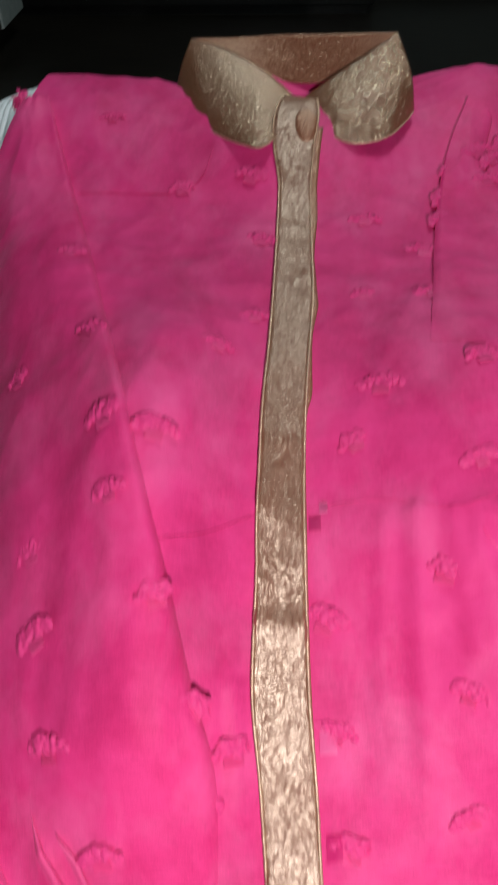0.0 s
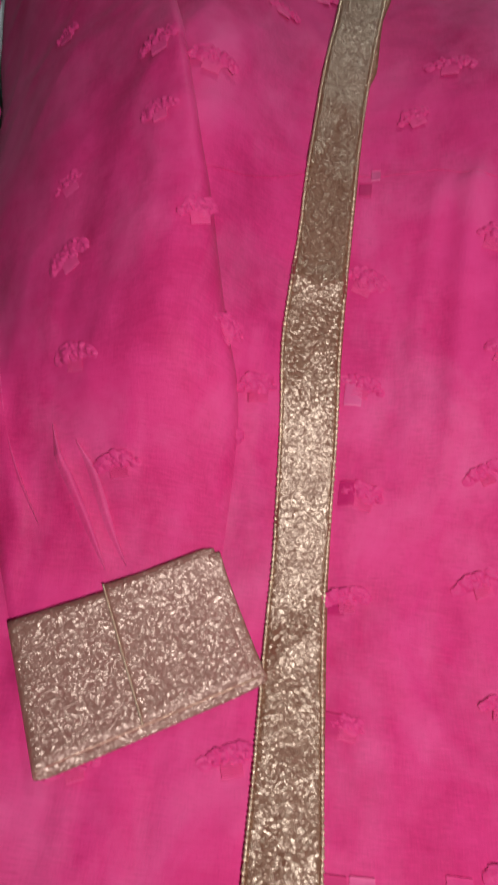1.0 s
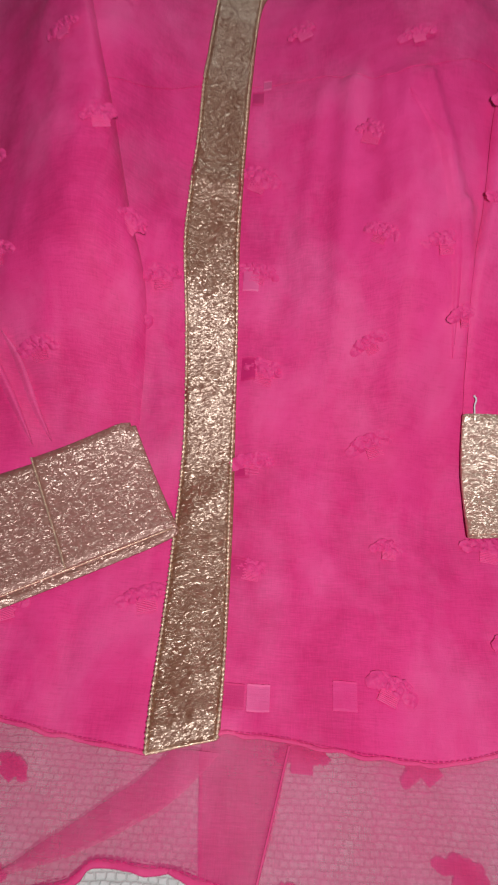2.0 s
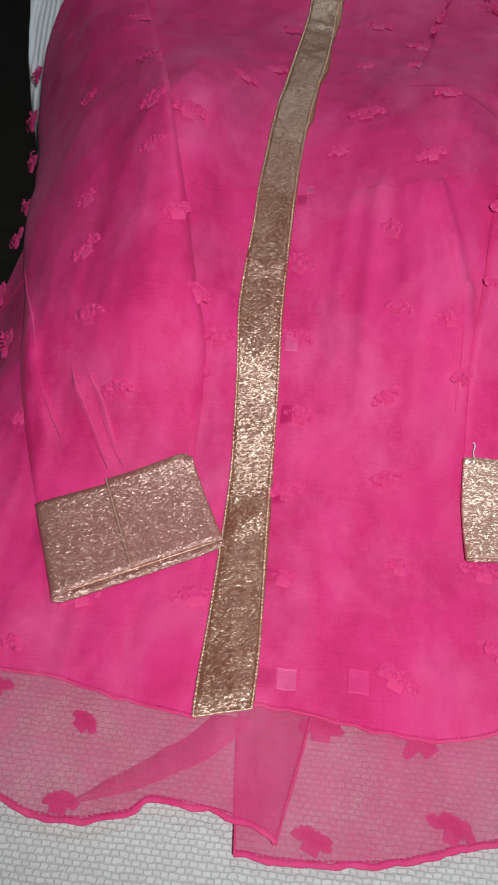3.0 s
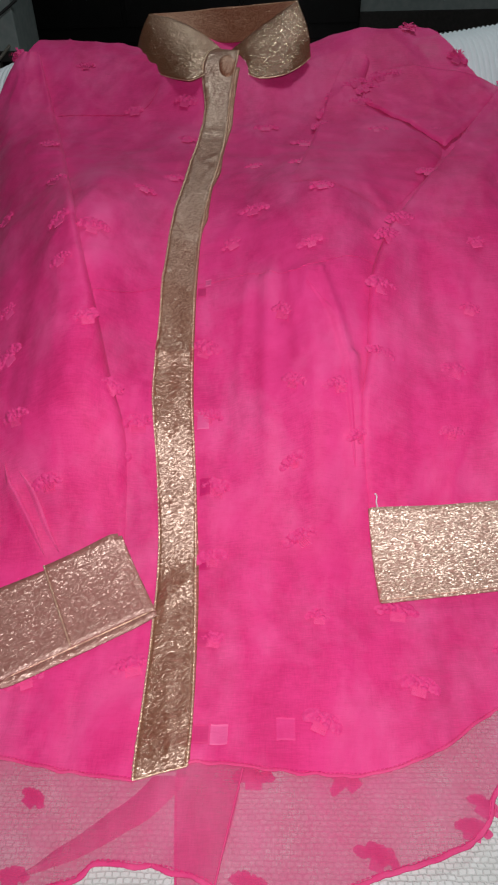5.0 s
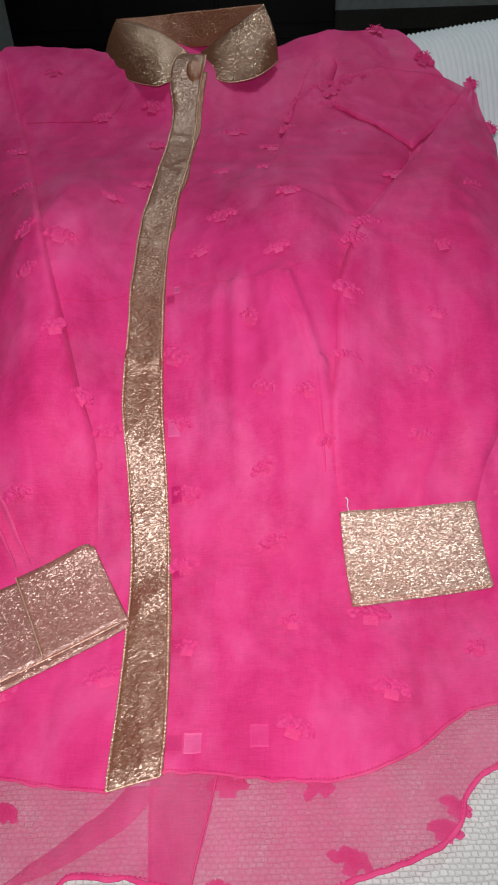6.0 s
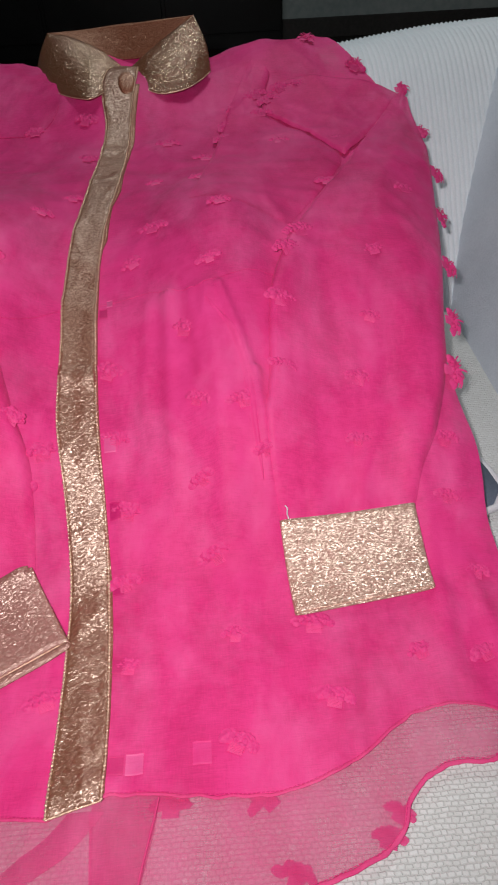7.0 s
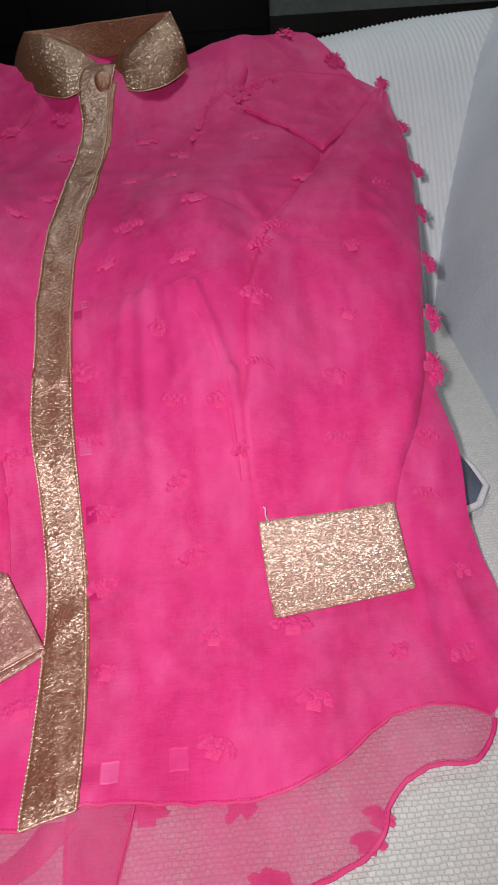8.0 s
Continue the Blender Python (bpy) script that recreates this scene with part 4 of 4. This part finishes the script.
# those that stick out over the sleeves' outer folds and the shoulders
tufts(sleeve_left, [(-0.305, 0.802), (-0.343, 0.682), (-0.328, 0.597), (-0.304, 0.512), (-0.284, 0.423), (-0.281, 0.372), (-0.285, 0.305), (-0.243, 0.209), (-0.271, 0.869), (-0.301, 0.790)], 0.010, 85, 1.3, 20, TUFT_FRAYED)
tufts(sleeve_right, [(0.490, 0.784), (0.497, 0.676), (0.491, 0.568), (0.479, 0.485), (0.461, 0.383), (0.446, 0.302), (0.432, 0.239)], 0.011, -80, 1.3, 20, TUFT_FRAYED)
tufts(yoke_right, [(0.357, 0.915), (0.428, 0.840)], 0.009, -30, 1.4, 20, TUFT_FRAYED)
tufts(back_left, [(-0.067, -0.155), (-0.142, -0.137), (-0.069, -0.212)], 0.0008, 0, 1.2, 50, TUFT_THIN, 1.0)
tufts(back_right, [(0.109, -0.216), (0.207, -0.197), (0.112, -0.139), (0.190, -0.139), (0.295, -0.160), (0.282, -0.176)], 0.0004, 0, 1.2, 50, TUFT_THIN, 0.9)

# small woven squares near the front band: pale ones with the threads' glint put into their colour, deep ones where the
# cloth lies folded under
GLINT_WEAVE = pink_cloth("glint_toned_weave", (0.72, 0.05, 0.23), (0.86, 0.13, 0.37), 1.2, 0.4)
for x, y, s, mat in ((0.082, -0.105, 0.0075, GLINT_WEAVE), (0.066, -0.105, 0.0068, STITCH), (0.057, 0.183, 0.0062, GLINT_WEAVE), (0.059, 0.330, 0.0032, GLINT_WEAVE), (0.139, -0.100, 0.008, TUFT),
                     (0.055, 0.255, 0.0045, STITCH), (0.060, 0.126, 0.0055, STITCH), (0.061, 0.062, 0.0055, STITCH), (0.063, -0.014, 0.0060, STITCH), (0.052, 0.318, 0.0045, STITCH)):
    rows = [[on_cloth(x - s + 2 * s * i / 6, y - 1.2 * s + 2.4 * s * j / 13, 0.0070 + 0.0013 * (j % 2)) for i in range(7)] for j in range(14)]
    part("woven_square", sheet(rows), mat, front_right)

# a loose pale thread standing up at the edge of the cuff
part("loose_thread", tube([on_cloth(p.x, p.y, 0.016 + p.z) for p in spline([(0.236, 0.102, 0), (0.2345, 0.105, 0.002), (0.235, 0.108, 0.003), (0.233, 0.110, 0.002)], 12)], 0.0007, 5), WHITE_EDGE, sleeve_right, "pale loose thread")
